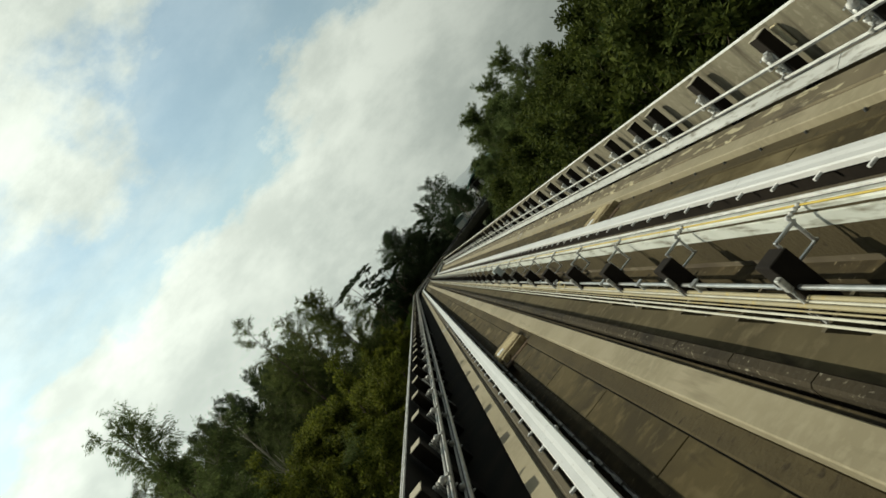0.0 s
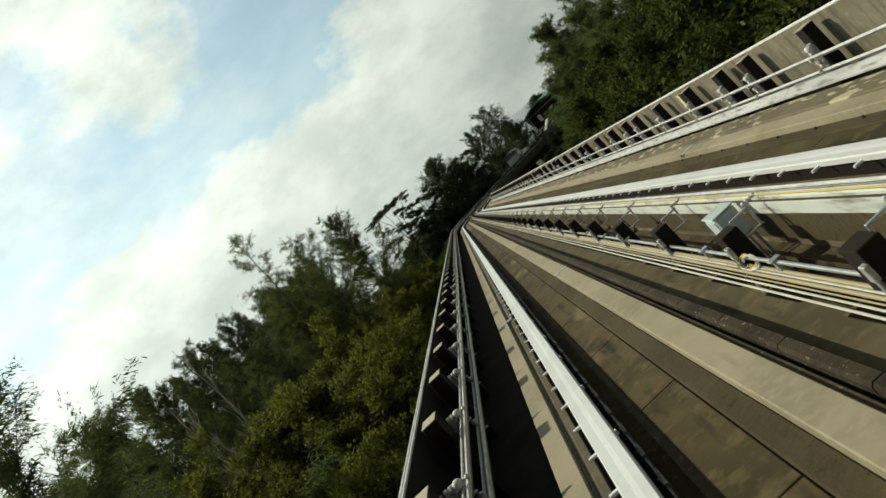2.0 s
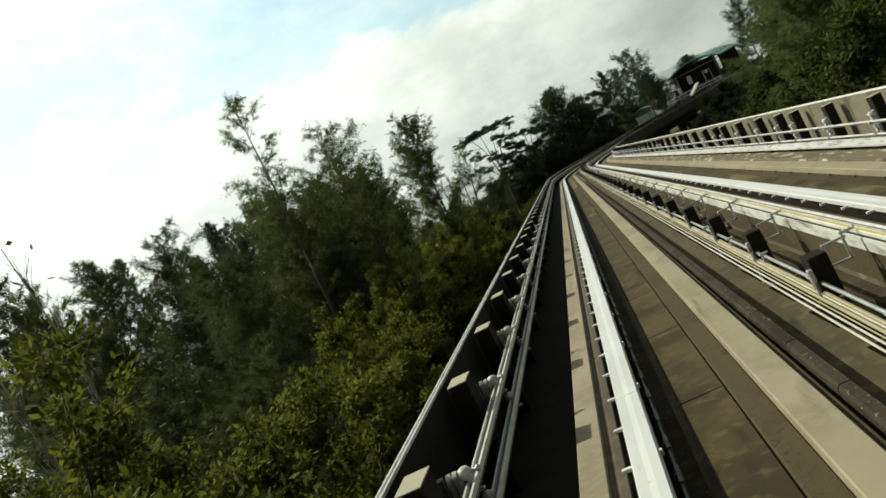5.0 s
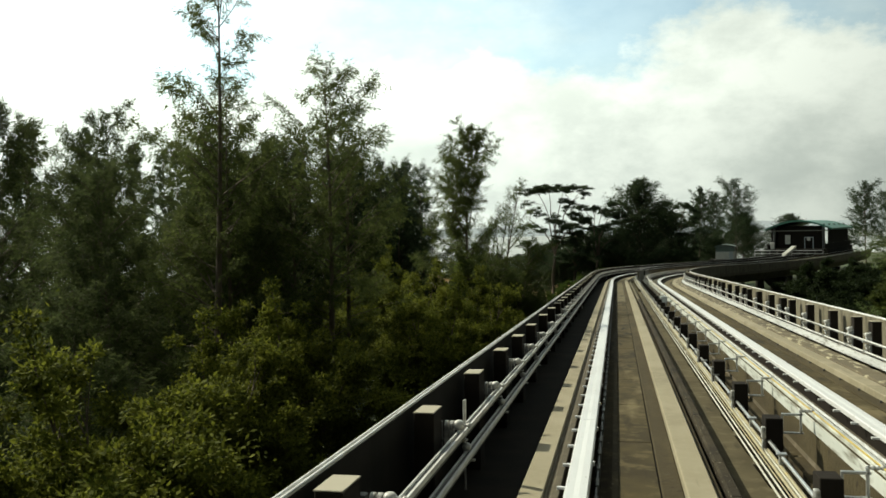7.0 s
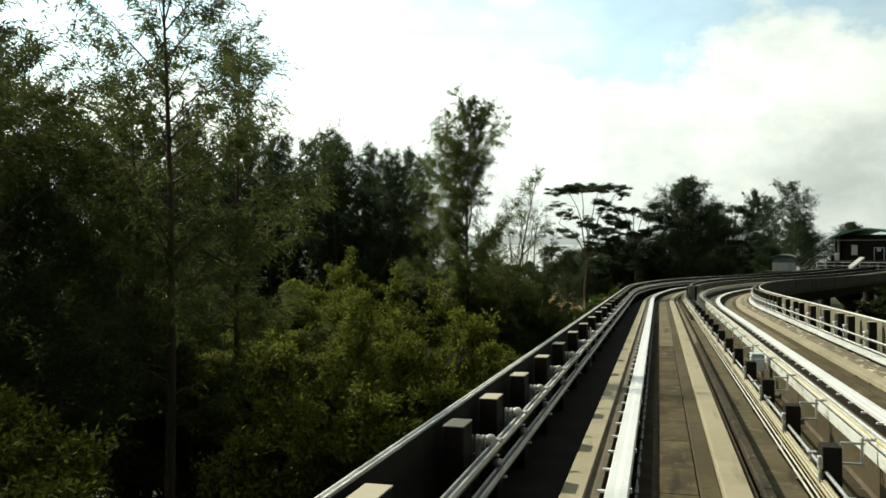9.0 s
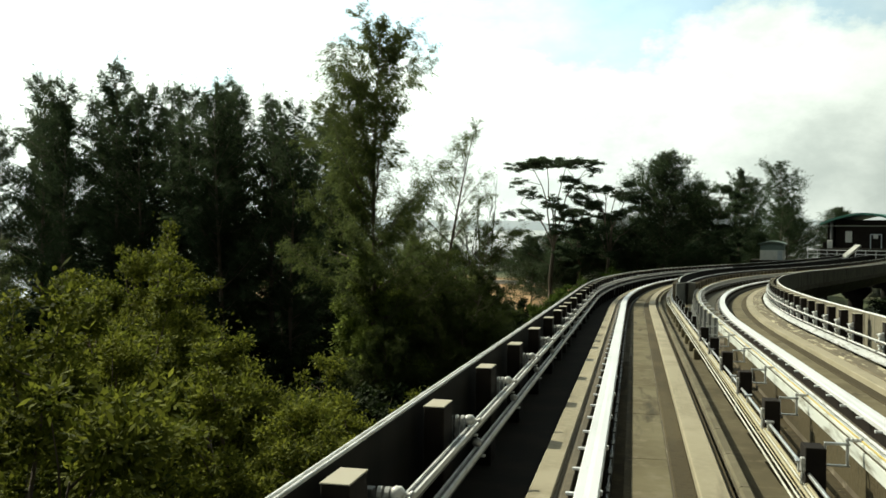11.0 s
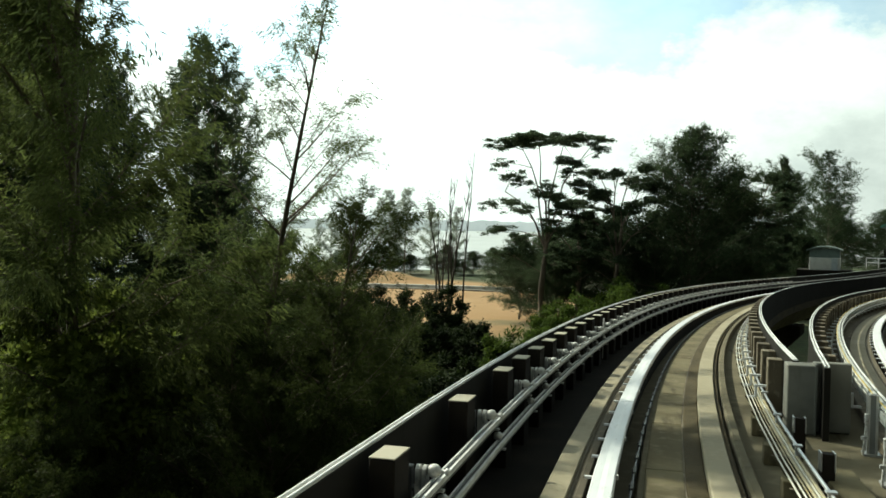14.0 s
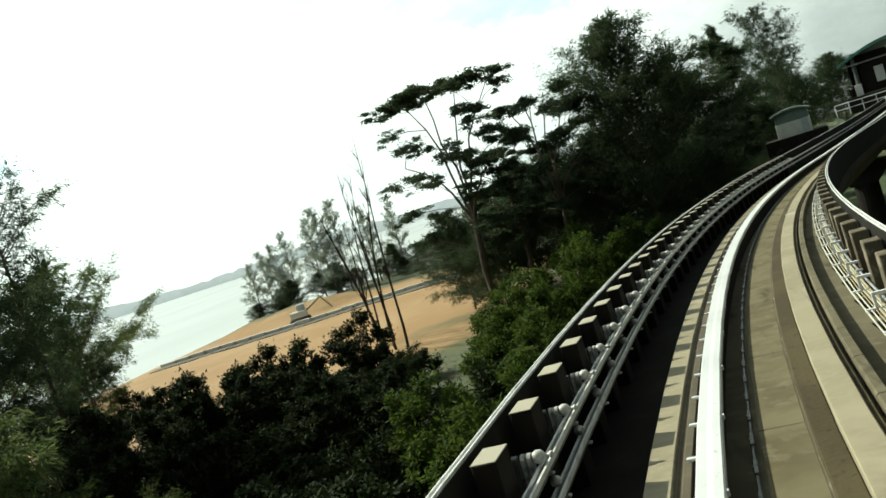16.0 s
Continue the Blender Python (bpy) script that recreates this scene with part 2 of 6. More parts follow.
M_KNOB = Mat("white_knob", (0.66, 0.66, 0.64), 0.4).vary(20, 0.5, 0.7, (0.42, 0.42, 0.40)).done()
M_CLAMP = Mat("clamp_metal", (0.50, 0.50, 0.48), 0.45, 0.3).vary(12, 0.45, 0.65, (0.2, 0.2, 0.19)).done()
M_PLINTH = Mat("ragged_plinth_concrete", (0.052, 0.040, 0.019), 0.95, 0.0, 0.25).vary(1.1, 0.45, 0.6, (0.072, 0.057, 0.028), stretch=(1, 0.4, 1)).vary(9, 0.6, 0.72, (0.030, 0.023, 0.012)).bump(14, 0.8, 0.02).done()
M_PANEL2 = Mat("lighter_floor_concrete", (0.140, 0.120, 0.068), 0.95, 0.0, 0.25).each(0.5, (0.17, 0.15, 0.092)).vary(0.9, 0.4, 0.62, (0.10, 0.083, 0.045)).vary(4, 0.52, 0.7, (0.165, 0.142, 0.09)).vary(1.4, 0.58, 0.7, (0.055, 0.046, 0.026), stretch=(2, 0.35, 1)).bump(35, 0.4, 0.006).done()
M_DECK2 = Mat("lighter_deck_concrete", (0.135, 0.118, 0.076), 0.95, 0.0, 0.25).vary(0.5, 0.35, 0.65, (0.095, 0.082, 0.052)).vary(3.5, 0.5, 0.75, (0.17, 0.15, 0.10)).vary(1.1, 0.58, 0.7, (0.05, 0.042, 0.027), stretch=(2, 0.3, 1)).bump(30, 0.4, 0.006).done()
M_GREYPOST = Mat("weathered_grey_post", (0.17, 0.18, 0.18), 0.6, 0.2).vary(3, 0.4, 0.7, (0.10, 0.105, 0.10), stretch=(1, 1, 0.3)).each(0.4, (0.24, 0.25, 0.25)).done()
M_ENDWALL = Mat("grey_end_concrete", (0.19, 0.19, 0.165), 0.85).vary(1.5, 0.4, 0.65, (0.12, 0.122, 0.105)).vary(5, 0.52, 0.7, (0.15, 0.15, 0.125), stretch=(1, 1, 0.3)).bump(20, 0.4, 0.006).done()
# the same parapet concrete at its lit tone
M_PARAPET2 = Mat("lit_parapet_concrete", (0.185, 0.168, 0.120), 0.92, 0.0, 0.2).vary(0.7, 0.4, 0.7, (0.14, 0.125, 0.086)).vary(9, 0.5, 0.7, (0.22, 0.20, 0.15)).vary(3, 0.5, 0.7, (0.06, 0.052, 0.036), stretch=(1, 1, 0.15)).bump(35, 0.35, 0.005).done()
M_BRIGHT = Mat("yellow_cable", (0.52, 0.38, 0.06), 0.5).vary(3, 0.45, 0.7, (0.42, 0.31, 0.08)).done()
M_PANEL = Mat("floor_panel_concrete", (0.068, 0.052, 0.021), 0.95, 0.0, 0.25).each(0.5, (0.098, 0.077, 0.034)).vary(0.9, 0.4, 0.62, (0.038, 0.029, 0.012)).vary(4, 0.52, 0.7, (0.105, 0.083, 0.04)).vary(1.4, 0.58, 0.7, (0.020, 0.016, 0.008), stretch=(2, 0.35, 1)).vary(0.6, 0.6, 0.68, (0.15, 0.122, 0.065), stretch=(1.5, 0.5, 1)).bump(35, 0.4, 0.006).done()
M_BEACON = Mat("worn_tan_board", (0.42, 0.35, 0.20), 0.85).vary(2.4, 0.42, 0.62, (0.27, 0.215, 0.115)).vary(9, 0.55, 0.68, (0.15, 0.10, 0.05)).bump(12, 0.7, 0.012).done()
M_RUST = Mat("rusty_plate", (0.13, 0.085, 0.05), 0.85).vary(8, 0.4, 0.65, (0.06, 0.045, 0.03)).done()
M_CREAM = Mat("cream_paint", (0.62, 0.55, 0.36), 0.6).vary(8, 0.5, 0.7, (0.5, 0.42, 0.26)).done()
M_HUTROOF = Mat("grey_green_sheet", (0.16, 0.21, 0.19), 0.6).vary(2, 0.4, 0.7, (0.12, 0.16, 0.145)).done()
# pale coast with a faint glow that stands for the haze before it
M_COAST = Mat("haze_glow_coast", (0.62, 0.66, 0.66), 1.0).vary(0.02, 0.4, 0.6, (0.5, 0.55, 0.55)).done()
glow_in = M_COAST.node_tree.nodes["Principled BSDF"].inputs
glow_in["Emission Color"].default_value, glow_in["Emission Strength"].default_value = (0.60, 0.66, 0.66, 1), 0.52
M_DARKBAND = Mat("dark_kerb_band", (0.07, 0.06, 0.045), 0.9).vary(0.5, 0.4, 0.7, (0.12, 0.10, 0.07)).done()
M_CASD = leaf_mat("dark_needles", (0.034, 0.055, 0.027), (0.082, 0.110, 0.054), 0.5)
M_CASM = leaf_mat("grove_needles", (0.050, 0.070, 0.027), (0.125, 0.150, 0.055), 0.5)
M_OLIVE = leaf_mat("olive_needles", (0.034, 0.048, 0.013), (0.092, 0.116, 0.034), 0.45)
M_CASL = leaf_mat("grey_green_needles", (0.08, 0.115, 0.04), (0.18, 0.22, 0.08), 0.5)
M_VINE = leaf_mat("climber_leaves", (0.125, 0.17, 0.03), (0.28, 0.32, 0.08), 0.52)
# leaves kept near black, the shade low in the growth put into their colour
M_SHRUB = leaf_mat("shade_dark_leaves", (0.011, 0.020, 0.006), (0.031, 0.047, 0.013), 0.25)
M_LIGHT = leaf_mat("light_leaves", (0.036, 0.066, 0.010), (0.105, 0.145, 0.026), 0.42)
# needles paled for distance haze on the shore trees
M_SHORE = leaf_mat("haze_pale_needles", (0.22, 0.25, 0.20), (0.32, 0.36, 0.28), 0.55)
# the broad leaves again, brightened to carry the sun on them
M_BROADL = leaf_mat("sunlit_broad_leaves", (0.036, 0.055, 0.008), (0.31, 0.325, 0.05), 0.42)
M_RIGHT = leaf_mat("deep_green_leaves", (0.022, 0.038, 0.009), (0.125, 0.145, 0.030), 0.34)


def ground_mat():
    """Grass, and a stretch of bare orange sand with an uneven edge."""
    m = Mat("ground", (0.05, 0.08, 0.025), 0.95)
    m.vary(0.05, 0.4, 0.6, (0.08, 0.08, 0.035)).vary(1.2, 0.4, 0.7, (0.03, 0.045, 0.016))
    mp = m.t.nodes.new("ShaderNodeMapping")
    mp.vector_type = "TEXTURE"
    mp.inputs["Location"].default_value = (-58, 272, 0)
    mp.inputs["Scale"].default_value = (52, 54, 1e6)
    m.t.links.new(m.p, mp.inputs["Vector"])
    ln = m.t.nodes.new("ShaderNodeVectorMath")
    ln.operation = "LENGTH"
    m.t.links.new(mp.outputs[0], ln.inputs[0])
    ad = m.t.nodes.new("ShaderNodeMath")
    m.t.links.new(ln.outputs["Value"], ad.inputs[0])
    m.t.links.new(m.noise(0.05, 5), ad.inputs[1])
    mask = m.ramp(ad.outputs[0], 1.52, 1.40)
    sand = Mat.ramp(m, m.noise(0.07, 4), 0.4, 0.62)
    m.mix(m.ramp(ad.outputs[0], 1.66, 1.52), (0.10, 0.088, 0.030))
    m.mix(mask, (0.265, 0.150, 0.052))
    mul = m.t.nodes.new("ShaderNodeMath")
    mul.operation = "MULTIPLY"
    m.t.links.new(mask, mul.inputs[0])
    m.t.links.new(sand, mul.inputs[1])
    m.mix(mul.outputs[0], (0.315, 0.195, 0.085))
    return m.bump(2.0, 0.5, 0.1).done()


M_GROUND = ground_mat()

# ---- the guideway's line
SLOPE = -0.03132
A_START, A_R = 148.0, 167.0      # own track: where the bend starts, its radius
B_START, B_R = 137.6, 140.0      # second track
BEND = radians(22.0)
GAP = 3.8                        # between the two tracks' middles on the straight


def plan(start, radius, s):
    if s < start:
        return 0.0, s, 0.0
    th = (s - start) / radius
    if th < BEND:
        return radius * (1 - math.cos(th)), start + radius * math.sin(th), th
    rest = s - start - radius * BEND
    return radius * (1 - math.cos(BEND)) + rest * math.sin(BEND), start + radius * math.sin(BEND) + rest * math.cos(BEND), BEND


def height(y):
    """Height of the running surface."""
    if y < 190:
        return SLOPE * y
    k = min(y, 290.0) - 190
    return SLOPE * 190 + SLOPE * k - SLOPE * 0.84 * k * k / 200 + SLOPE * 0.16 * max(0.0, y - 290)


def place(track, s, u, z):
    x, y, th = plan(A_START, A_R, s) if track == "A" else plan(B_START, B_R, s)
    if track == "B":
        x += GAP
    x, y = x + u * math.cos(th), y - u * math.sin(th)
    return Vector((x, y, height(y) + z))


def frame_at(track, s, u, z, lean=True):
    """A pose whose y axis runs along the track."""
    th = (plan(A_START, A_R, s) if track == "A" else plan(B_START, B_R, s))[2]
    p = place(track, s, u, z)
    return pose(*p, math.degrees(math.atan((height(p.y + 1) - height(p.y)))) if lean else 0, 0, -math.degrees(th))


def stations(s0, s1):
    out, s = [], s0
    while s < s1 - 1e-6:
        out.append(s)
        s += 10.0 if s < 125 else (2.5 if s < 225 else 10.0)
    return out + [s1]


def mesh_object(name, bm, mat, parent=None):
    me = bpy.data.meshes.new(name)
    bm.to_mesh(me)
    bm.free()
    me.materials.append(mat)
    ob = new(name, me)
    if parent:
        ob.parent = parent
    return ob


def part(name, bm, mat, parent, label=""):
    ob = mesh_object(name, bm, mat, parent)
    if label:
        ob["label"] = label
    return ob


def sweep_bm(bm, track, section, s0, s1):
    """Run a closed section (u, z, anticlockwise seen along the track's back) along a track; it may change with s."""
    rings = []
    for s in stations(s0, s1):
        rings.append([bm.verts.new(place(track, s, u, z)) for u, z in (section(s) if callable(section) else section)])
    n = len(rings[0])
    for a, b in zip(rings, rings[1:]):
        for i in range(n):
            j = (i + 1) % n
            bm.faces.new((a[i], a[j], b[j], b[i]))
    bm.faces.new(rings[0][::-1])
    bm.faces.new(rings[-1])
    return bm


def sweep(name, track, section, s0, s1, mat, parent=None, smooth=False):
    bm = sweep_bm(bmesh.new(), track, section, s0, s1)
    bmesh.ops.recalc_face_normals(bm, faces=bm.faces)
    for f in bm.faces:
        f.smooth = smooth
    return mesh_object(name, bm, mat, parent)


def rect(u0, u1, z0, z1, c=0.0):
    if not c:
        return [(u0, z0), (u1, z0), (u1, z1), (u0, z1)]
    return [(u0, z0), (u1, z0), (u1, z1 - c), (u1 - c, z1), (u0 + c, z1), (u0, z1 - c)]


def tube(u, z, r, n=8):
    return [(u + r * math.cos(2 * math.pi * i / n), z + r * math.sin(2 * math.pi * i / n)) for i in range(n)]


def box_bm(bm, x0, x1, y0, y1, z0, z1, c=0.0):
    r = bmesh.ops.create_cube(bm, size=1.0)
    for v in r["verts"]:
        v.co = Vector((x0 + (v.co.x + 0.5) * (x1 - x0), y0 + (v.co.y + 0.5) * (y1 - y0), z0 + (v.co.z + 0.5) * (z1 - z0)))
    if c:
        es = list({e for v in r["verts"] for e in v.link_edges})
        bmesh.ops.bevel(bm, geom=es, offset=c, segments=1, affect="EDGES")
    return bm


def rod_bm(bm, a, b, r, n=8, r2=None):
    a, b = Vector(a), Vector(b)
    q = (b - a).to_track_quat("Z", "Y").to_matrix().to_4x4()
    bmesh.ops.create_cone(bm, cap_ends=True, segments=n, radius1=r, radius2=r if r2 is None else r2, depth=(b - a).length,
                          matrix=Matrix.Translation((a + b) / 2) @ q)
    return bm


S0, SA, SB = -14.0, 330.0, 330.0
GROUND = -14.6

def limb(bm, pts, r0, r1, n=7):
    """A tapered limb through points."""
    rings = []
    m = len(pts)
    for i, p in enumerate(pts):
        a, b = pts[max(0, i - 1)], pts[min(m - 1, i + 1)]
        q = (Vector(b) - Vector(a)).to_track_quat("Z", "Y")
        r = r0 + (r1 - r0) * i / (m - 1)
        rings.append([bm.verts.new(Vector(p) + q @ Vector((r * math.cos(2 * math.pi * k / n), r * math.sin(2 * math.pi * k / n), 0))) for k in range(n)])
    for a, b in zip(rings, rings[1:]):
        for k in range(n):
            bm.faces.new((a[k], a[(k + 1) % n], b[(k + 1) % n], b[k]))
    bm.faces.new(rings[-1])


def structure(ob, label, category):
    return tagged(ob, label, category, kind="structure")


def thing(name, label, category, group="", at=None):
    e = new(name)
    e.empty_display_size = 0.3
    if at is not None:
        e.matrix_world = at
    return tagged(e, label, category, group)


NOSE = 154.5      # where the deck splits in two

# decks, with their gutters and edge beams
SLOT = 132.0      # the dark slot between the two decks ends here
for a, b, e, m in ((S0, SLOT, 1.74, M_DECK), (SLOT, SA, 1.9, M_DECK2)):
    structure(sweep("guideway_deck", "A", [(-2.25, -0.55), (-1.25, -1.75), (1.0, -1.75), (e, -0.55), (e, -0.18), (-0.1, -0.18), (-0.1, -0.34), (-0.62, -0.34), (-0.62, -0.18), (-1.07, -0.18), (-1.09, -0.42), (-2.25, -0.42)], a, b, m),
              "brown stained concrete deck of the elevated guideway", "deck")
for a, b, e, m in ((S0, SLOT, -1.64, M_DECK), (SLOT, SB, -1.9, M_DECK2)):
    structure(sweep("guideway_deck", "B", [(e, -0.55), (-1.0, -1.75), (1.25, -1.75), (2.25, -0.55), (2.25, -0.18), (-0.1, -0.18), (-0.1, -0.34), (-0.62, -0.34), (-0.62, -0.18), (e, -0.18)], a, b, m),
              "brown stained concrete deck of the second track", "deck")
# slot and gutter floors, with their shade painted in as black
structure(sweep("shaded_gutter", "A", rect(1.70, 2.20, -0.62, -0.50), S0, SLOT, M_GUTTER), "slot floor between the two decks, painted black as shade", "gutter")
structure(sweep("shaded_gutter", "A", rect(-2.15, -1.09, -0.42, -0.40), S0, SA, M_GUTTER), "gutter floor between parapet and running strip, painted black as shade", "gutter")
# wedge of slab where the tracks part
bm = bmesh.new()
rows = []
s = 131.0
while s <= NOSE:
    a, b = place("A", s, 1.9, -0.18), place("B", s, -1.9, -0.18)
    rows.append([bm.verts.new(p) for p in (a, b, b - Vector((0, 0, 0.4)), a - Vector((0, 0, 0.4)))])
    s += 2.35
for p, q in zip(rows, rows[1:]):
    for i in range(4):
        bm.faces.new((p[i], p[(i + 1) % 4], q[(i + 1) % 4], q[i]))
bm.faces.new(rows[0][::-1]), bm.faces.new(rows[-1])
bmesh.ops.recalc_face_normals(bm, faces=bm.faces)
structure(mesh_object("guideway_wedge_slab", bm, M_DECK2), "brown concrete slab filling the fork between the tracks", "deck")


# all but the second track's outer parapet carry shade in their colour
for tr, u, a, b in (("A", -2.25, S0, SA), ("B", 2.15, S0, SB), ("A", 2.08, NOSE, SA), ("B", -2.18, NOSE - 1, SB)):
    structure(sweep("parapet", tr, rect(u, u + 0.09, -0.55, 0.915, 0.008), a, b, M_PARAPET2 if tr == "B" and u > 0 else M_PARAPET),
              "thin pale concrete parapet of the second track" if tr == "B" and u > 0 else "thin concrete parapet, shade put into its near-black colour", "parapet")
    # two pale strips drawn for the sunlit edges of the parapet top
    cap = thing("parapet_trim", "pair of pale strips added as lit edges of the parapet", "trim")
    for k in (0.008, 0.056):
        sweep("strip", tr, rect(u + k, u + k + 0.026, 0.916, 0.942, 0.006), a, b, M_EDGE, cap)
for tr, u0, u1, a, b in (("A", 1.9, 2.18, NOSE, SA), ("B", -2.18, -1.9, NOSE - 1, SB)):
    structure(sweep("edge_beam", tr, rect(u0, u1, -0.55, -0.18), a, b, M_DECK), "concrete edge beam carrying the inner parapet", "deck edge")

# running strips and the low concrete beside them
for tr in "AB":
    end = SA
    structure(sweep("running_strip", tr, rect(*((-1.06, -0.80) if tr == "A" else (-1.18, -0.76)), -0.18, 0.0, 0.012), S0, end, M_STRIP), "pale tan concrete running strip", "running strip")
    if tr == "A":
        structure(sweep("strip_plinth", tr, [(-0.80, -0.18), (-0.64, -0.18), (-0.64, -0.05), (-0.65, -0.04), (-0.72, -0.04), (-0.735, -0.06), (-0.755, -0.06), (-0.77, -0.04), (-0.80, -0.04)], S0, end, M_LEDGE), "brown concrete ledge with a drainage groove", "ledge")
    else:
        structure(sweep("strip_plinth", tr, rect(-0.76, -0.60, -0.18, -0.03, 0.01), S0, end, M_LEDGE), "brown concrete ledge beside the guide rail", "ledge")
    structure(sweep("running_strip", tr, rect(0.68, 0.98, -0.18, 0.0, 0.012), S0, end, M_STRIP), "pale tan concrete running strip", "running strip")
    structure(sweep("strip_plinth", tr, rect(0.445, 0.68, -0.18, -0.115, 0.015), S0, end, M_PLINTH), "low brown concrete ledge beside the running strip", "ledge")
structure(sweep("strip_plinth", "A", rect(0.98, 1.05, -0.18, -0.05, 0.01), S0, SA, M_DECK), "low brown concrete ledge beside the running strip", "ledge")
structure(sweep("stained_ledge", "B", rect(0.98, 1.42, -0.18, 0.03, 0.02), S0, SB, M_FLAKE), "rust-stained and flaking concrete ledge", "ledge")
structure(sweep("stained_ledge", "B", rect(-1.45, -1.18, -0.18, -0.04, 0.02), S0, SB, M_STAIN), "stained brown concrete ledge", "ledge")

structure(sweep("side_slab", "A", rect(1.24, 1.70, -0.18, -0.168), S0, SLOT, M_SLAB), "tan weathered concrete between the trough and the cables", "slab")
# black cable troughs beside the right running strip
trough = thing("cable_trough", "black rubber-covered cable trough with a scuffed grey top", "cable trough")
s = S0
while s < 236:
    e = min(s + 1.48, 236)
    ob = sweep("trough_cover", "A", [(1.10, -0.18), (1.235, -0.18), (1.235, -0.03), (1.215, -0.005), (1.125, -0.005), (1.10, -0.035)], s, e, M_BLACK if s < 118 else M_DECK2, trough)
    s += 1.5


def tray(label, track, u, z, mats, s0, s1):
    """A run of pipes and cables carried on triangular brackets."""
    t = thing("cable_run", label, "cable run")
    for name, du, dz, r, m, n in mats:
        sweep(name, track, tube(u + du, z + dz, r, n), s0, s1, m, t, True)
    return t


tray_a = tray("pale cables, a yellow pipe and a grey pipe on brackets", "A", 1.55, 0.10,
              [("cable", -0.04, 0.02, 0.013, M_CABLE, 6), ("cable", 0.02, 0.02, 0.012, M_CABLE, 6), ("cable", 0.07, 0.012, 0.009, M_YELLOW, 6),
               ("cable", 0.115, 0.02, 0.02, M_YELLOW, 7), ("cable", 0.155, 0.016, 0.016, M_CABLE, 6), ("cable", 0.19, 0.024, 0.022, M_YELLOW, 7), ("pipe", 0.205, 0.13, 0.021, M_STEEL, 8)], S0, 240)
br = bmesh.new()
for y0, y1 in ((-0.03, 0.03),):
    vs = [(-0.08, 0.095), (0.29, 0.095), (0.185, -0.18), (0.11, -0.18)]
    f = [br.verts.new((u, y0, z)) for u, z in vs]
    b = [br.verts.new((u, y1, z)) for u, z in vs]
    br.faces.new(f), br.faces.new(b[::-1])
    for i in range(4):
        br.faces.new((f[i], b[i], b[(i + 1) % 4], f[(i + 1) % 4]))
bmesh.ops.recalc_face_normals(br, faces=br.faces)
first = part("bracket", br, M_LEDGE, tray_a)
block = part("support_block", box_bm(bmesh.new(), -0.10, 0.09, -0.11, 0.11, -0.18, 0.085, 0.012), M_PANEL2, tray_a, "tan concrete support block")
block.matrix_world = frame_at("A", 131.7, 1.55, 0)
for i in range(1, 13):
    o = block.copy()
    scene.collection.objects.link(o)
    o.matrix_world = frame_at("A", 131.7 + 1.85 * i, 1.55, 0)
clip = bmesh.new()
rod_bm(clip, (0.20, -0.035, 0.02), (0.20, -0.035, 0.16), 0.012, 6)
box_bm(clip, 0.15, 0.26, -0.05, 0.05, 0.25, 0.27, 0.004)
box_bm(clip, 0.175, 0.235, -0.04, 0.04, 0.09, 0.265, 0.004)
clip1 = part("pipe_clip", clip, M_STEEL, tray_a)
s = S0 + 1
first.matrix_world = frame_at("A", s, 1.55, 0)
clip1.matrix_world = frame_at("A", s + 0.4, 1.55, 0)
for src, step, off in ((first, 1.55, 0.0), (clip1, 2.1, 0.4)):
    k = S0 + 1 + off + step
    while k < 236:
        o = src.copy()
        scene.collection.objects.link(o)
        o.matrix_world = frame_at("A", k, 1.55, 0)
        k += step


def clip_shift(track, s):
    """The clip rail draws away from the guide rail towards the bend."""
    k = min(1.0, max(0.0, (s - 136) / 24)) if track == "A" else 0.0
    return 0.16 * k * k * (3 - 2 * k)


def guide_rail(track, s0, s1, near):
    """The white guide beam on a dark web, with short brackets on both sides."""
    t = thing("guide_rail", "glossy white-painted steel guide rail on short brackets", "guide rail")
    s = s0
    while s < s1 - 0.1:
        e = min(s + 12.0, s1)
        sweep("beam", track, [(-0.55, 0.09), (-0.31, 0.09), (-0.31, 0.155), (-0.325, 0.17), (-0.40, 0.172), (-0.455, 0.165), (-0.535, 0.168), (-0.55, 0.155)], s, e - 0.012, M_WHITE, t)
        s = e
    sweep("web", track, rect(-0.47, -0.40, -0.34, 0.09), s0, s1, M_POST, t)
    sweep("clip_rail", track, lambda q: rect(-0.27 + clip_shift(track, q), -0.25 + clip_shift(track, q), -0.30, -0.06 - 0.4 * clip_shift(track, q)), s0, s1, M_DARK, t)
    b = bmesh.new()
    box_bm(b, -0.645, -0.53, -0.025, 0.025, 0.085, 0.115, 0.004)
    src = part("bracket", b, M_WHITE, t)
    b = bmesh.new()
    box_bm(b, -0.312, -0.285, -0.025, 0.025, 0.10, 0.15, 0.004)
    tab = part("side_tab", b, M_WHITE, t)
    c = bmesh.new()
    box_bm(c, -0.275, -0.235, -0.17, 0.17, -0.062, -0.04, 0.006)
    box_bm(c, -0.29, -0.24, -0.02, 0.02, -0.2, -0.04, 0.006)
    src2 = part("rail_clip", c, M_CLIP, t)
    for proto, step in ((src, 0.97), (tab, 1.94), (src2, 0.75)):
        k, first_one = s0 + 0.5, True
        while k < near:
            o = proto if first_one else proto.copy()
            if not first_one:
                scene.collection.objects.link(o)
            o.matrix_world = frame_at(track, k, clip_shift(track, k) if proto is src2 else 0, -0.4 * clip_shift(track, k) if proto is src2 else 0)
            first_one = False
            k += step


guide_rail("A", S0, SA, 200)
guide_rail("B", S0, SB, 180)


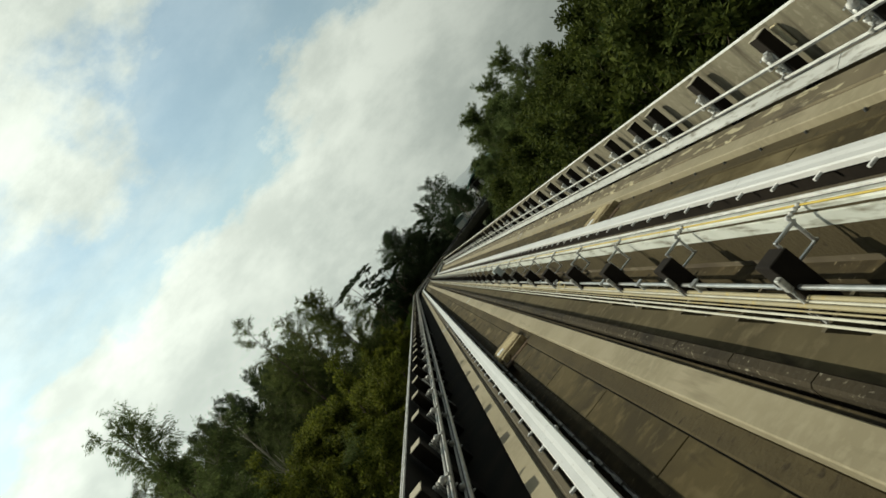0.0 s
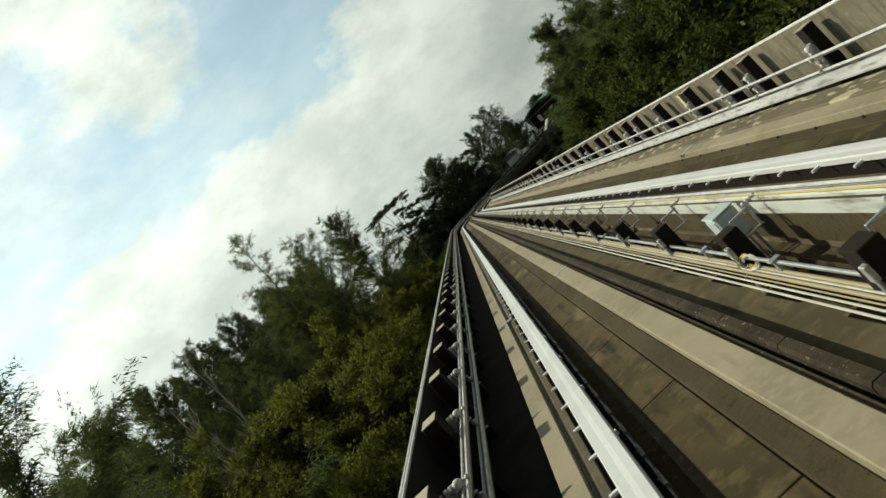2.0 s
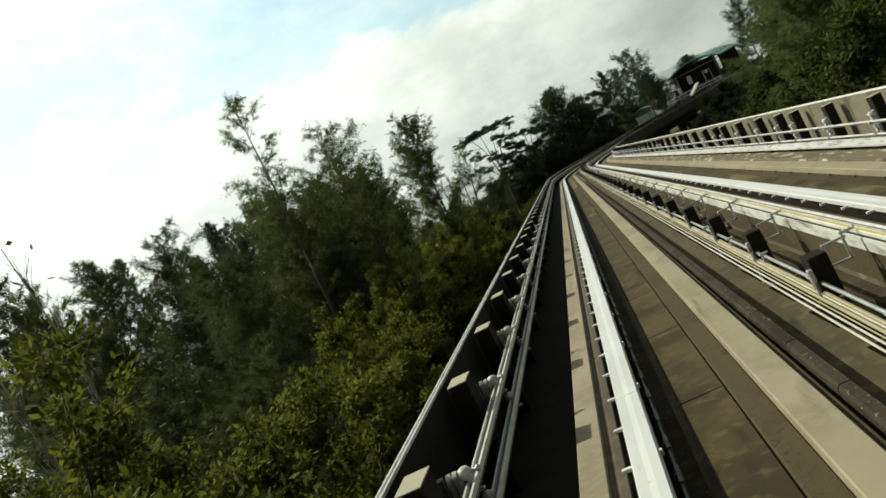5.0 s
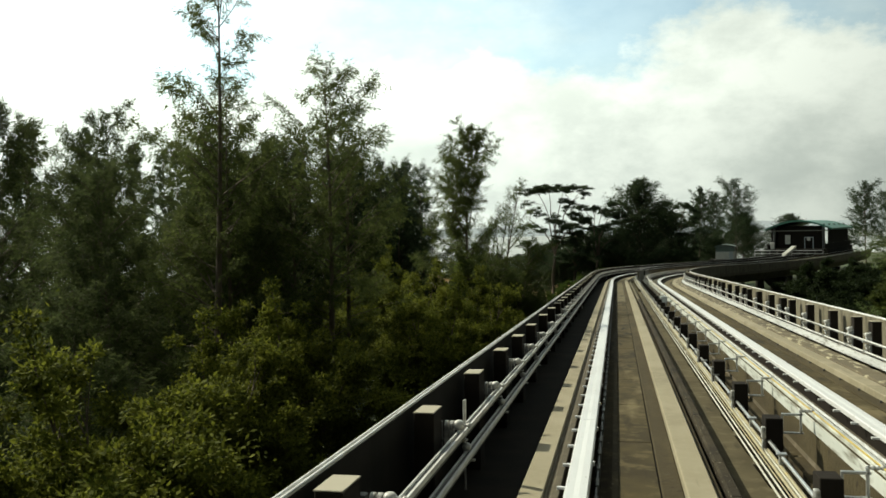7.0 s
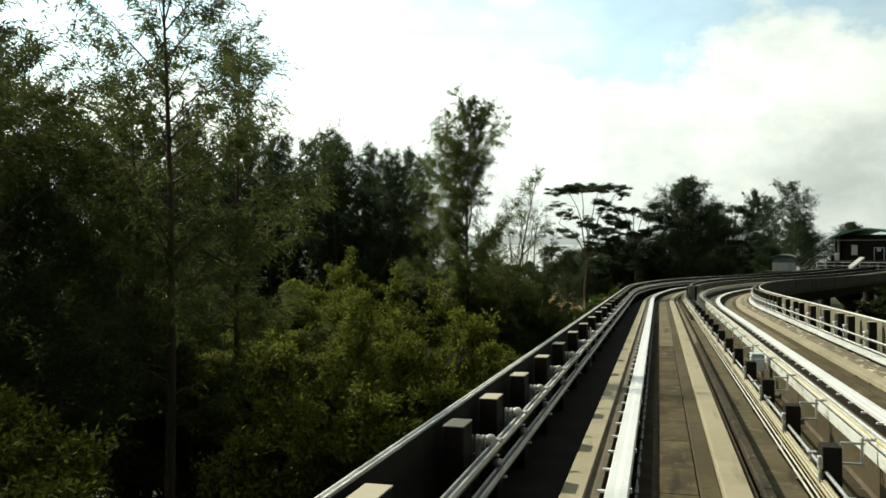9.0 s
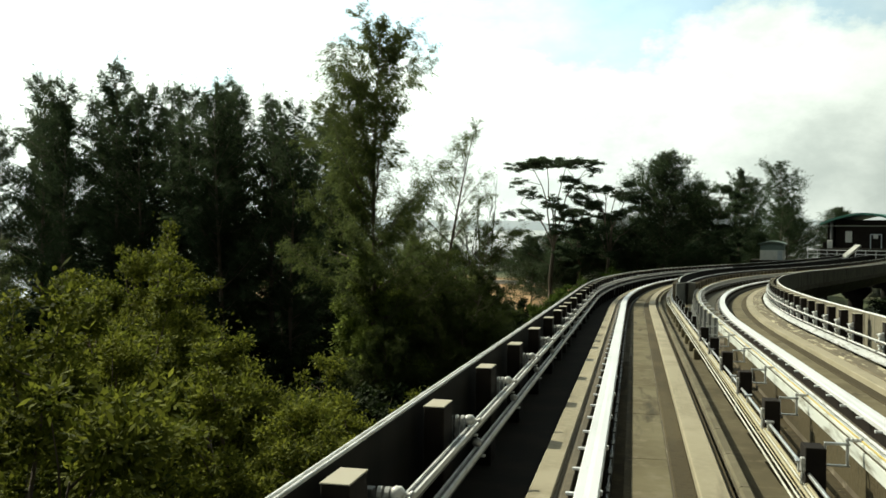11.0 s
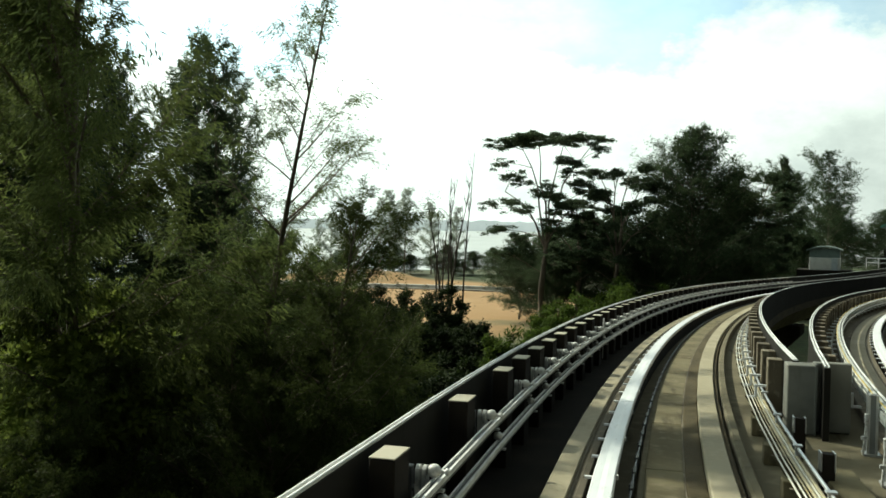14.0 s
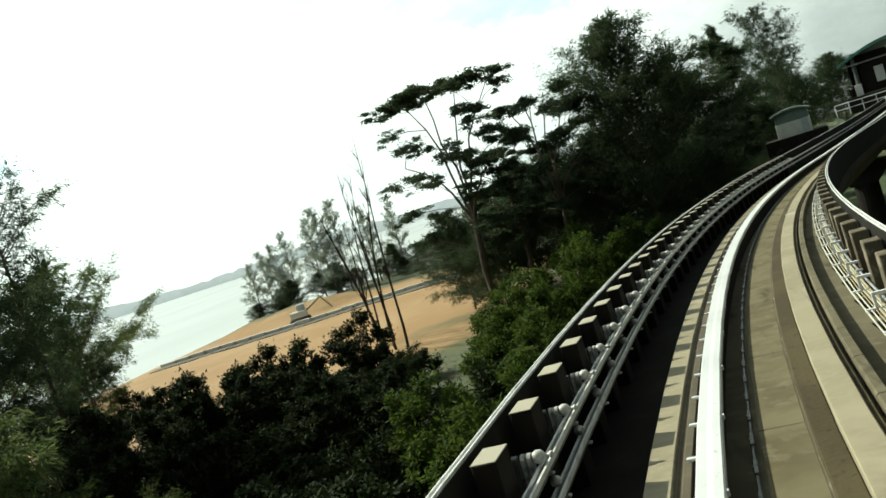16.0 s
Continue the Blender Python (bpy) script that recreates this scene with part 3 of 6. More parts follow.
def power_rails(track, u, side, s0, s1, cover):
    t = thing("power_rails", "bright metal power rails running along the guideway", "power rail")
    for z in ((0.56, 0.34) if side > 0 else (0.50, 0.24)):
        s = s0
        while s < s1 - 0.1:
            e = min(s + 12.0, s1)
            if side > 0:
                v = u - 0.085 if z > 0.5 and track == "A" else u
                core = sweep("rail", track, rect(v - 0.038, v + 0.038, z - 0.085, z - 0.022), s, e - 0.01, M_DARK, t)
                for a, b in ((-0.046, -0.022), (0.020, 0.046)):
                    sweep("contact_edge", track, rect(v + a, v + b, z - 0.05, z, 0.003), s, e - 0.01, M_EDGE, core)
            else:
                core = sweep("rail", track, rect(u - 0.012, u + 0.016, z - 0.06, z - 0.012), s, e - 0.01, M_DARK, t)
                sweep("contact_edge", track, rect(u - 0.018, u + 0.004, z - 0.03, z, 0.003), s, e - 0.01, M_EDGE, core)
            s = e
    if cover:
        lo, hi, v = cover
        sweep("cable", track, tube(v - 0.012, hi + 0.014, 0.010, 6), s0, s1, M_BRIGHT, t, True)
        # dark board added under the cover, in place of the shade there
        sweep("shade_skirt", track, rect(v + 0.012, v + 0.024, -0.05, hi - 0.02), s0, 133.0, M_PLINTH, t)
        s = s0
        while s < s1 - 0.1:
            e = min(s + 6.0, s1)
            sweep("cover_board", track, rect(v - 0.012, v + 0.008, lo, hi - 0.095, 0.003), s, e - 0.012, M_COVER, t)
            sweep("cover_lip", track, [(v - 0.005, hi - 0.06), (v + 0.008, hi - 0.06), (v + 0.06, hi - 0.012), (v + 0.06, hi), (v + 0.03, hi), (v - 0.005, hi - 0.03)], s, e - 0.012, M_COVER, t)
            s = e
    return t


power_rails("A", -1.645, 1, S0, SA, None)
power_rails("B", 1.66, -1, S0, SB, None)
power_rails("B", -1.43, 1, S0, SB, (0.32, 0.56, -1.51))
low = thing("cover_rail", "pale blue-grey cover board under the power rails", "cover board")
s = S0
while s < 230:
    sweep("board", "B", [(1.49, 0.045), (1.51, 0.045), (1.70, 0.12), (1.70, 0.145), (1.655, 0.15), (1.49, 0.075)], s, s + 5.98, M_LOWCOVER, low)
    s += 6.0


def insulator(bm, x0, x1, y, z, r=0.032):
    """A ribbed insulator lying across the track, turned as one piece."""
    n, ribs = 8, 4
    rings = []
    for i in range(2 * ribs + 1):
        x = x0 + (x1 - x0) * i / (2 * ribs)
        q = r if i % 2 else r * 0.6
        rings.append([bm.verts.new((x, y + q * math.cos(2 * math.pi * k / n), z + q * math.sin(2 * math.pi * k / n))) for k in range(n)])
    for a, b in zip(rings, rings[1:]):
        for k in range(n):
            bm.faces.new((a[k], a[(k + 1) % n], b[(k + 1) % n], b[k]))
    bm.faces.new(rings[0]), bm.faces.new(rings[-1])
    bmesh.ops.recalc_face_normals(bm, faces=bm.faces)


def parapet_post():
    """A broad post against the parapet, with an insulator lying across to the power rails just past it."""
    t = thing("power_rail_post", "square dark concrete post with insulators and clamps for power rails", "post", "posts of the power rails")
    w, d, top = 0.105, 0.205, 0.90
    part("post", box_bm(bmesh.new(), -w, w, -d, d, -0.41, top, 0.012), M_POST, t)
    part("cap", box_bm(bmesh.new(), -w - 0.004, w + 0.004, -d - 0.004, d + 0.004, top, top + 0.012, 0.004), M_CAP, t, "pale plate added for the sunlit post top")
    y = 0.62
    b = bmesh.new()
    box_bm(b, -0.10, 0.02, y - 0.05, y + 0.05, 0.30, 0.66, 0.006)
    box_bm(b, 0.015, 0.26, y - 0.02, y + 0.02, 0.44, 0.47, 0.004)
    part("bracket", b, M_DARK, t)
    for x, low in ((0.075, 0.40), (0.135, 0.43)):
        a = bmesh.new()
        prof = [(-0.065, low)] + [(0.065 * -math.cos(math.pi * i / 6), 0.615 + 0.06 * math.sin(math.pi * i / 6)) for i in range(7)] + [(0.065, low)]
        f = [a.verts.new((x - 0.018, y + p, z)) for p, z in prof]
        g = [a.verts.new((x + 0.018, y + p, z)) for p, z in prof]
        a.faces.new(f), a.faces.new(g[::-1])
        for i in range(len(prof)):
            a.faces.new((f[i], g[i], g[(i + 1) % len(prof)], f[(i + 1) % len(prof)]))
        bmesh.ops.recalc_face_normals(a, faces=a.faces)
        part("insulator_shed", a, M_CLAMP, t, "grey arched insulator shed")
    for x, z, prof, m in ((0.215, 0.625, [(-0.055, 0.02), (-0.05, 0.045), (-0.02, 0.060), (0.02, 0.058), (0.045, 0.04), (0.055, 0.018), (0.095, 0.016), (0.10, 0.03), (0.125, 0.03), (0.13, 0.01)], M_KNOB),
                          (0.295, 0.385, [(-0.05, 0.015), (-0.04, 0.04), (0.0, 0.050), (0.035, 0.042), (0.05, 0.015)], M_CLAMP)):
        kn = bmesh.new()
        n = 10
        rings = [[kn.verts.new((x + a, y + r * math.cos(2 * math.pi * q / n), z + r * math.sin(2 * math.pi * q / n))) for q in range(n)] for a, r in prof]
        for a, c in zip(rings, rings[1:]):
            for q in range(n):
                kn.faces.new((a[q], a[(q + 1) % n], c[(q + 1) % n], c[q])).smooth = True
        kn.faces.new(rings[0][::-1]), kn.faces.new(rings[-1])
        bmesh.ops.recalc_face_normals(kn, faces=kn.faces)
        part("knob", kn, m, t, "white rounded knob" if m is M_KNOB else "")
    for z, x in ((0.50, 0.215), (0.28, 0.30)):
        part("clamp", box_bm(bmesh.new(), x - 0.05, x + 0.09, y - 0.03, y + 0.03, z - 0.05, z - 0.028, 0.004), M_CLAMP, t)
    return t


def rail_post(height_top=0.90, w=0.10, d=0.13):
    """A post beside the second track's parapet; the rails hang on its side facing the track."""
    t = thing("power_rail_post", "square concrete post with insulators and clamps for power rails", "post", "posts of the power rails")
    part("post", box_bm(bmesh.new(), -w, w, -d, d, -0.17, height_top, 0.012), M_POST, t)
    part("cap", box_bm(bmesh.new(), -w - 0.004, w + 0.004, -d - 0.004, d + 0.004, height_top, height_top + 0.012, 0.004), M_CAP, t, "pale plate added for the sunlit post top")
    k = -1
    b = bmesh.new()
    box_bm(b, *sorted((k * w, k * (w + 0.025))), -0.07, 0.07, 0.2, 0.66, 0.004)
    box_bm(b, *sorted((k * (w + 0.02), k * (w + 0.07))), 0.10, 0.125, 0.44, 0.62, 0.004)
    rod_bm(b, (k * w, 0.125, 0.6), (k * (w + 0.14), 0.05, 0.62), 0.012, 6)
    part("bracket", b, M_STEEL, t)
    for z in (0.535, 0.315):
        i = bmesh.new()
        insulator(i, k * (w + 0.015), k * (w + 0.11), 0.0, z - 0.02, 0.042)
        part("insulator", i, M_INSUL, t)
        c = bmesh.new()
        box_bm(c, *sorted((k * (w + 0.08), k * (w + 0.18))), -0.03, 0.03, z - 0.11, z - 0.055, 0.006)
        part("clamp", c, M_CLAMP, t)
        big = z > 0.5
        kn = bmesh.new()
        prof = [(-0.105, 0.014), (-0.10, 0.035), (-0.075, 0.056), (-0.04, 0.062), (-0.01, 0.060), (0.02, 0.050), (0.035, 0.028), (0.038, 0.01)] if big else [(-0.045, 0.01), (-0.035, 0.03), (0.0, 0.043), (0.035, 0.03), (0.045, 0.01)]
        x, up, n = k * (w + 0.095), z + (0.062 if big else 0.04), 10
        rings = [[kn.verts.new((x + k * a, -0.02 + r * math.cos(2 * math.pi * q / n), up + 0.25 * a + r * math.sin(2 * math.pi * q / n))) for q in range(n)] for a, r in prof]
        for a, b in zip(rings, rings[1:]):
            for q in range(n):
                f = kn.faces.new((a[q], a[(q + 1) % n], b[(q + 1) % n], b[q]))
                f.smooth = True
        kn.faces.new(rings[0][::-1]), kn.faces.new(rings[-1])
        bmesh.ops.recalc_face_normals(kn, faces=kn.faces)
        part("knob", kn, M_KNOB, t, "white rounded knob")
        for y in ((-0.085, -0.035, 0.04) if big else ()):
            ar = bmesh.new()
            limb(ar, [Vector((k * (w + a), y, z + b)) for a, b in ((0.0, -0.10), (0.0, 0.02), (0.008, 0.065), (0.03, 0.095), (0.06, 0.10), (0.08, 0.08))], 0.014, 0.012, 6)
            part("arched_lead", ar, M_CLAMP, t)
    return t


POSTS_A = [75.6 - 2.85 * i for i in range(31, 0, -1)] + [75.6, 78.5, 81.4, 84.2, 86.7, 89.4, 92.6, 95.55, 98.2, 99.95, 102.05, 104.5, 107.0]
POSTS_A += [107 + 2.88 * i for i in range(1, 9)] + [132.5, 134.15, 135.8, 138.5, 141.2, 144.0, 146.6, 149.2, 151.6]
k = 153.0
while k < 214:
    POSTS_A.append(k)
    k += 1.36
proto = parapet_post()
proto.matrix_world = frame_at("A", POSTS_A[0], -1.965, 0)
for s in POSTS_A[1:]:
    copy_thing(proto, frame_at("A", s, -1.965, 0))
proto_r = rail_post()
k, i = S0 + 0.6, 0
proto_r.matrix_world = frame_at("B", k, 1.89, 0)
while k < 190:
    k += (2.65, 1.5, 2.3, 2.75)[i % 4] if k < 132 else 1.5
    i += 1
    copy_thing(proto_r, frame_at("B", k, 1.89, 0))


def mid_post(tall):
    """A dark steel box post between the tracks with a loop-shaped rail hanger."""
    h = 0.66 if tall else 0.5
    w, d = (0.055, 0.08) if tall else (0.10, 0.14)
    t = thing("rail_hanger_post", "dark steel box post with a loop hanger for the power rail" if not tall else "tall narrow weathered grey steel post on a foot plate",
              "post", "hanger posts between the tracks")
    part("post", box_bm(bmesh.new(), -w, w, -d, d, -0.17 if tall else -0.50, h, 0.008), M_GREYPOST if tall else M_POST, t)
    e = bmesh.new()
    for y in ((-d - 0.012, d + 0.002) if tall else ()):
        box_bm(e, w - 0.02, w + 0.012, y, y + 0.012, -0.15, h)
        box_bm(e, -w - 0.012, -w + 0.02, y, y + 0.012, -0.15, h)
    if tall:
        part("edge_strip", e, M_STEEL, t)
    else:
        e.free()
    if tall:
        part("foot_plate", box_bm(bmesh.new(), -w - 0.06, w + 0.06, -d - 0.06, d + 0.06, -0.18, -0.15, 0.004), M_STEEL, t)
    g = bmesh.new()
    x0, x1 = w, w + (0.22 if not tall else 0.2)
    zt = 0.52
    for y in (-0.02,):
        box_bm(g, x0, x1 + 0.03, y - 0.02, y + 0.02, zt, zt + 0.025, 0.004)
        box_bm(g, x0, x1 + 0.03, y - 0.02, y + 0.02, zt - 0.22, zt - 0.20, 0.004)
        box_bm(g, x1 - 0.01, x1 + 0.015, y - 0.02, y + 0.02, zt - 0.22, zt + 0.08, 0.004)
        box_bm(g, x0, x0 + 0.02, y - 0.02, y + 0.02, zt - 0.22, zt + 0.02, 0.004)
    part("loop_hanger", g, M_STEEL, t)
    c = bmesh.new()
    insulator(c, x1 - 0.02, x1 + 0.15, -0.02, zt + 0.06, 0.026)
    part("insulator", c, M_INSUL, t)
    f = bmesh.new()
    box_bm(f, -w - 0.1, -w, -d - 0.1, -d - 0.06, 0.05, 0.1, 0.006)
    rod_bm(f, (-w - 0.07, -d - 0.08, -0.16), (-w - 0.02, -d + 0.02, 0.34), 0.016, 6)
    box_bm(f, -w - 0.05, -w, -d - 0.03, -d + 0.05, 0.26, 0.4, 0.008)
    part("side_clamp", f, M_CLAMP, t)
    return t


low_post, high_post = mid_post(False), mid_post(True)
k = S0 + 0.9
low_post.matrix_world = frame_at("B", k, -1.98, 0)
while k < 131:
    k += 2.76
    copy_thing(low_post, frame_at("B", k, -1.98, 0))
k = 134.4
high_post.matrix_world = frame_at("B", k, -1.60, 0)
while k < 152.5:
    k += 1.68
    copy_thing(high_post, frame_at("B", k, -1.60, 0))
k = 139.7
stub = thing("stub_post", "short dark steel stub post with a pale rim beside the cables", "post", "stub posts at the fork")
part("post", box_bm(bmesh.new(), -0.075, 0.075, -0.08, 0.08, -0.18, 0.30, 0.008), M_POST, stub)
q = bmesh.new()
for x in (-0.082, 0.066):
    box_bm(q, x, x + 0.016, -0.088, 0.088, 0.10, 0.315, 0.003)
part("rim", q, M_STEEL, stub, "pale steel rim")
stub.matrix_world = frame_at("A", k, 2.0, 0)
while k < 151:
    k += 2.2
    copy_thing(stub, frame_at("A", k, 2.0, 0))

# inner rails' posts on the single viaducts past the fork
wall_post = thing("parapet_post", "brown concrete post with a zigzag white clamp behind the inner parapet", "post", "posts along the inner parapets")
part("post", box_bm(bmesh.new(), -0.11, 0.13, -0.17, 0.17, -0.17, 0.80, 0.012), M_STAIN, wall_post)
z = bmesh.new()
box_bm(z, -0.30, -0.10, -0.03, 0.03, 0.30, 0.34, 0.004)
box_bm(z, -0.30, -0.26, -0.03, 0.03, 0.12, 0.32, 0.004)
box_bm(z, -0.42, -0.27, -0.03, 0.03, 0.10, 0.14, 0.004)
part("zigzag_clamp", z, M_WHITE, wall_post)
k = NOSE + 1.2
wall_post.matrix_world = frame_at("A", k, 1.92, 0)
while k < 212:
    k += 1.36
    copy_thing(wall_post, frame_at("A", k, 1.92, 0))
k = NOSE + 0.6
while k < 200:
    copy_thing(wall_post, frame_at("B", k, -1.92, 0) @ pose(0, 0, 0, 0, 0, 180))
    k += 1.36

# end wall at the fork
pa, pb = place("A", NOSE, 2.08, 0), place("B", NOSE - 1, -2.1, 0)
nose = thing("fork_end_wall", "grey concrete end wall where the deck forks", "end wall", at=pose(*pa))
w = (pb - pa).length
q = bmesh.new()
box_bm(q, 0.3, w + 0.02, -0.1, 0.06, -0.16, 0.92, 0.015)
part("front_wall", q, M_ENDWALL, nose)
q = bmesh.new()
box_bm(q, -0.12, 0.3, -0.35, 0.04, -0.16, 0.9, 0.015)
box_bm(q, 0.27, 0.31, -0.36, -0.1, -0.16, 0.93, 0.006)
part("side_cabinet", q, M_ENDWALL, nose)

# concrete floor panels between the guide rail and the right running strip
panel = bmesh.new()
box_bm(panel, -0.02, 0.43, -1.488, 1.488, -0.178, -0.135, 0.006)
panel_me = bpy.data.meshes.new("floor_panel")
panel.to_mesh(panel_me)
panel.free()
panel_late = panel_me.copy()
panel_me.materials.append(M_PANEL)
panel_late.materials.append(M_PANEL2)
for tr, s1 in (("A", 222), ("B", 190)):
    structure(sweep("mortar_bed", tr, rect(-0.02, 0.444, -0.178, -0.150), S0, 118, M_GUTTER), "dark bed in the joints of the floor panels", "mortar")
    structure(sweep("mortar_bed", tr, rect(-0.02, 0.444, -0.178, -0.141), 118, s1, M_STAIN), "pale mortar showing in the joints of the floor panels", "mortar")
    floor = thing("floor_panels", "brown weathered concrete floor panels between the rails", "floor panel")
    tagged(floor, kind="structure")
    k = S0 + 1.5
    while k < s1:
        o = new("panel", panel_me if k < 118 else panel_late)
        o.parent = floor
        o.matrix_world = frame_at(tr, k, 0, 0)
        k += 3.0

# expansion joints: toothed steel plates across the running strips
for tr in "AB":
    for s in (38.3, 188.6):
        for u0, u1 in ((-1.03, -0.64), (0.66, 0.99)):
            j = thing("expansion_joint", "toothed grey steel expansion joint across the running strip", "expansion joint", "expansion joints", frame_at(tr, s, 0, 0))
            t1 = bmesh.new()
            n = 5
            for i in range(n):
                a = u0 + (u1 - u0) * i / n
                box_bm(t1, a, a + (u1 - u0) / n * 0.72, -0.13, 0.05, -0.04, 0.008, 0.003)
            box_bm(t1, u0, u1, -0.17, -0.12, -0.04, 0.007, 0.003)
            part("comb_plate", t1, M_STEEL, j)
            part("gap", box_bm(bmesh.new(), u0 - 0.02, u1 + 0.02, -0.03, 0.06, -0.05, 0.004), M_DARK, j)


def worn_slab(x0, x1, y0, y1, z0, z1, seed, step=0.08, chip=0.014):
    """A slab with a chipped, uneven outline and top."""
    rnd = random.Random(seed)
    ring = []
    for (ax, ay), (bx, by) in zip(((x0, y0), (x1, y0), (x1, y1), (x0, y1)), ((x1, y0), (x1, y1), (x0, y1), (x0, y0))):
        n = max(1, int(math.hypot(bx - ax, by - ay) / step))
        ring += [(ax + (bx - ax) * i / n + rnd.uniform(-chip, chip), ay + (by - ay) * i / n + rnd.uniform(-chip, chip)) for i in range(n)]
    bm = bmesh.new()
    cx, cy = (x0 + x1) / 2, (y0 + y1) / 2
    low = [bm.verts.new((x, y, z0)) for x, y in ring]
    edge = [bm.verts.new((x, y, z1 - 0.02 + rnd.uniform(-0.008, 0.004))) for x, y in ring]
    top = [bm.verts.new((cx + (x - cx) * 0.95, cy + (y - cy) * 0.95, z1 + rnd.uniform(-0.004, 0.006))) for x, y in ring]
    n = len(ring)
    for a, b in ((low, edge), (edge, top)):
        for i in range(n):
            bm.faces.new((a[i], a[(i + 1) % n], b[(i + 1) % n], b[i]))
    bm.faces.new(top)
    bm.faces.new(low[::-1])
    return bm


def track_beacon(at):
    """A worn tan slab with a white plate, and a narrow chipped bar beside it, on a rusty bed across the floor."""
    t = thing("track_beacon", "worn tan slab with a white plate and a chipped bar", "track beacon", at=at)
    part("slab", worn_slab(-0.22, 0.50, 0.60, 1.70, -0.12, 0.015, 3), M_BEACON, t)
    part("plate", box_bm(bmesh.new(), -0.15, 0.05, 0.90, 1.16, 0.0, 0.028, 0.005), M_WHITE, t, "white plate")
    part("bar", worn_slab(-0.14, 0.52, 0.0, 0.14, -0.10, 0.035, 5, 0.06, 0.012), M_BEACON, t, "chipped tan bar")
    part("bed", worn_slab(-0.20, 0.54, -0.26, 0.62, -0.15, -0.105, 7), M_RUST, t, "rusty dark bed")
    for i in range(5):
        x = -0.18 + 0.155 * i
        part("bolt", rod_bm(bmesh.new(), (x, 0.50 + 0.02 * (i % 2), -0.11), (x, 0.50 + 0.02 * (i % 2), -0.055), 0.028, 8), M_RUST, t)
    return t


track_beacon(frame_at("A", 17.5, 0.0, 0))
track_beacon(frame_at("B", 19.3, 0.06, 0))


def junction_box(at):
    t = thing("junction_box", "grey-blue steel junction box on a frame between the tracks", "junction box", "junction boxes", at)
    part("box", box_bm(bmesh.new(), -0.13, 0.13, -0.18, 0.18, 0.22, 0.56, 0.015), M_BOX, t)
    part("lid", box_bm(bmesh.new(), -0.145, 0.145, -0.195, 0.195, 0.56, 0.58, 0.008), M_BOX, t)
    f = bmesh.new()
    for x in (-0.11, 0.11):
        for y in (-0.15, 0.15):
            box_bm(f, x - 0.015, x + 0.015, y - 0.015, y + 0.015, -0.55, 0.22)
    part("frame", f, M_STEEL, t)
    part("door", box_bm(bmesh.new(), -0.142, -0.126, -0.15, 0.15, 0.25, 0.53, 0.004), M_BOX, t)
    return t


for s in (28.9, 109.2):
    junction_box(frame_at("A", s, 2.04, 0))

# pale marker plates beside some posts
for s in (20.3, 47.6, 79.4, 112.2, 141.9, 162.1):
    m = thing("marker_plate", "narrow pale marker plate on a thin stem", "marker plate", "marker plates", frame_at("A", s, -1.74, 0))
    part("plate", box_bm(bmesh.new(), -0.012, 0.012, -0.05, 0.05, 0.52, 0.86, 0.004), M_INSUL, m)
    part("stem", rod_bm(bmesh.new(), (0, 0, -0.17), (0, 0, 0.55), 0.012, 6), M_STEEL, m)
for s in (11.4, 24.0, 40.5, 57.0, 73.4, 89.0):
    m = thing("marker_plate", "small cream marker plate fixed to the parapet", "marker plate", "marker plates", frame_at("B", s, 2.12, 0))
    part("plate", box_bm(bmesh.new(), -0.02, 0.01, -0.09, 0.09, 0.42, 0.82, 0.004), M_CREAM, m)

# loose cable coils hung on the cable run
for s, seed in ((16.1, 1), (27.9, 2)):
    rnd = random.Random(seed)
    coil = thing("cable_coil", "small loose coil of pale cable hung on the cable run", "cable", "cable coils", frame_at("A", s, 1.70, 0.16))
    for i in range(3):
        b = bmesh.new()
        pts = [Vector((0.05 * math.sin(a * 0.7) + rnd.uniform(-0.01, 0.01), 0.16 * math.cos(a) + 0.05 * i, 0.05 + 0.07 * math.sin(a))) for a in [2 * math.pi * q / 14 for q in range(15)]]
        limb(b, pts, 0.009, 0.009, 5)
        part("loop", b, M_CABLE if i < 2 else M_BRIGHT, coil)
# a flat concrete block lying at the fork
slab = thing("concrete_block", "flat brown concrete block lying at the fork", "block", at=frame_at("A", 150.2, 2.18, 0))
part("block", worn_slab(-0.18, 0.20, -1.1, 1.1, -0.18, 0.0, 11), M_PANEL2, slab)

# drain sockets in the ledge of the second track
sock = thing("drain_socket", "small dark drain socket in the ledge", "drain", "drain sockets")
b = bmesh.new()
rod_bm(b, (0, 0, -0.16), (0, 0, -0.075), 0.024, 8)
part("socket", b, M_DARK, sock)
sock.matrix_world = frame_at("B", S0 + 1, 0.6, 0.0)
k = S0 + 1
while k < 110:
    k += 1.35
    copy_thing(sock, frame_at("B", k, 0.6, 0.0))

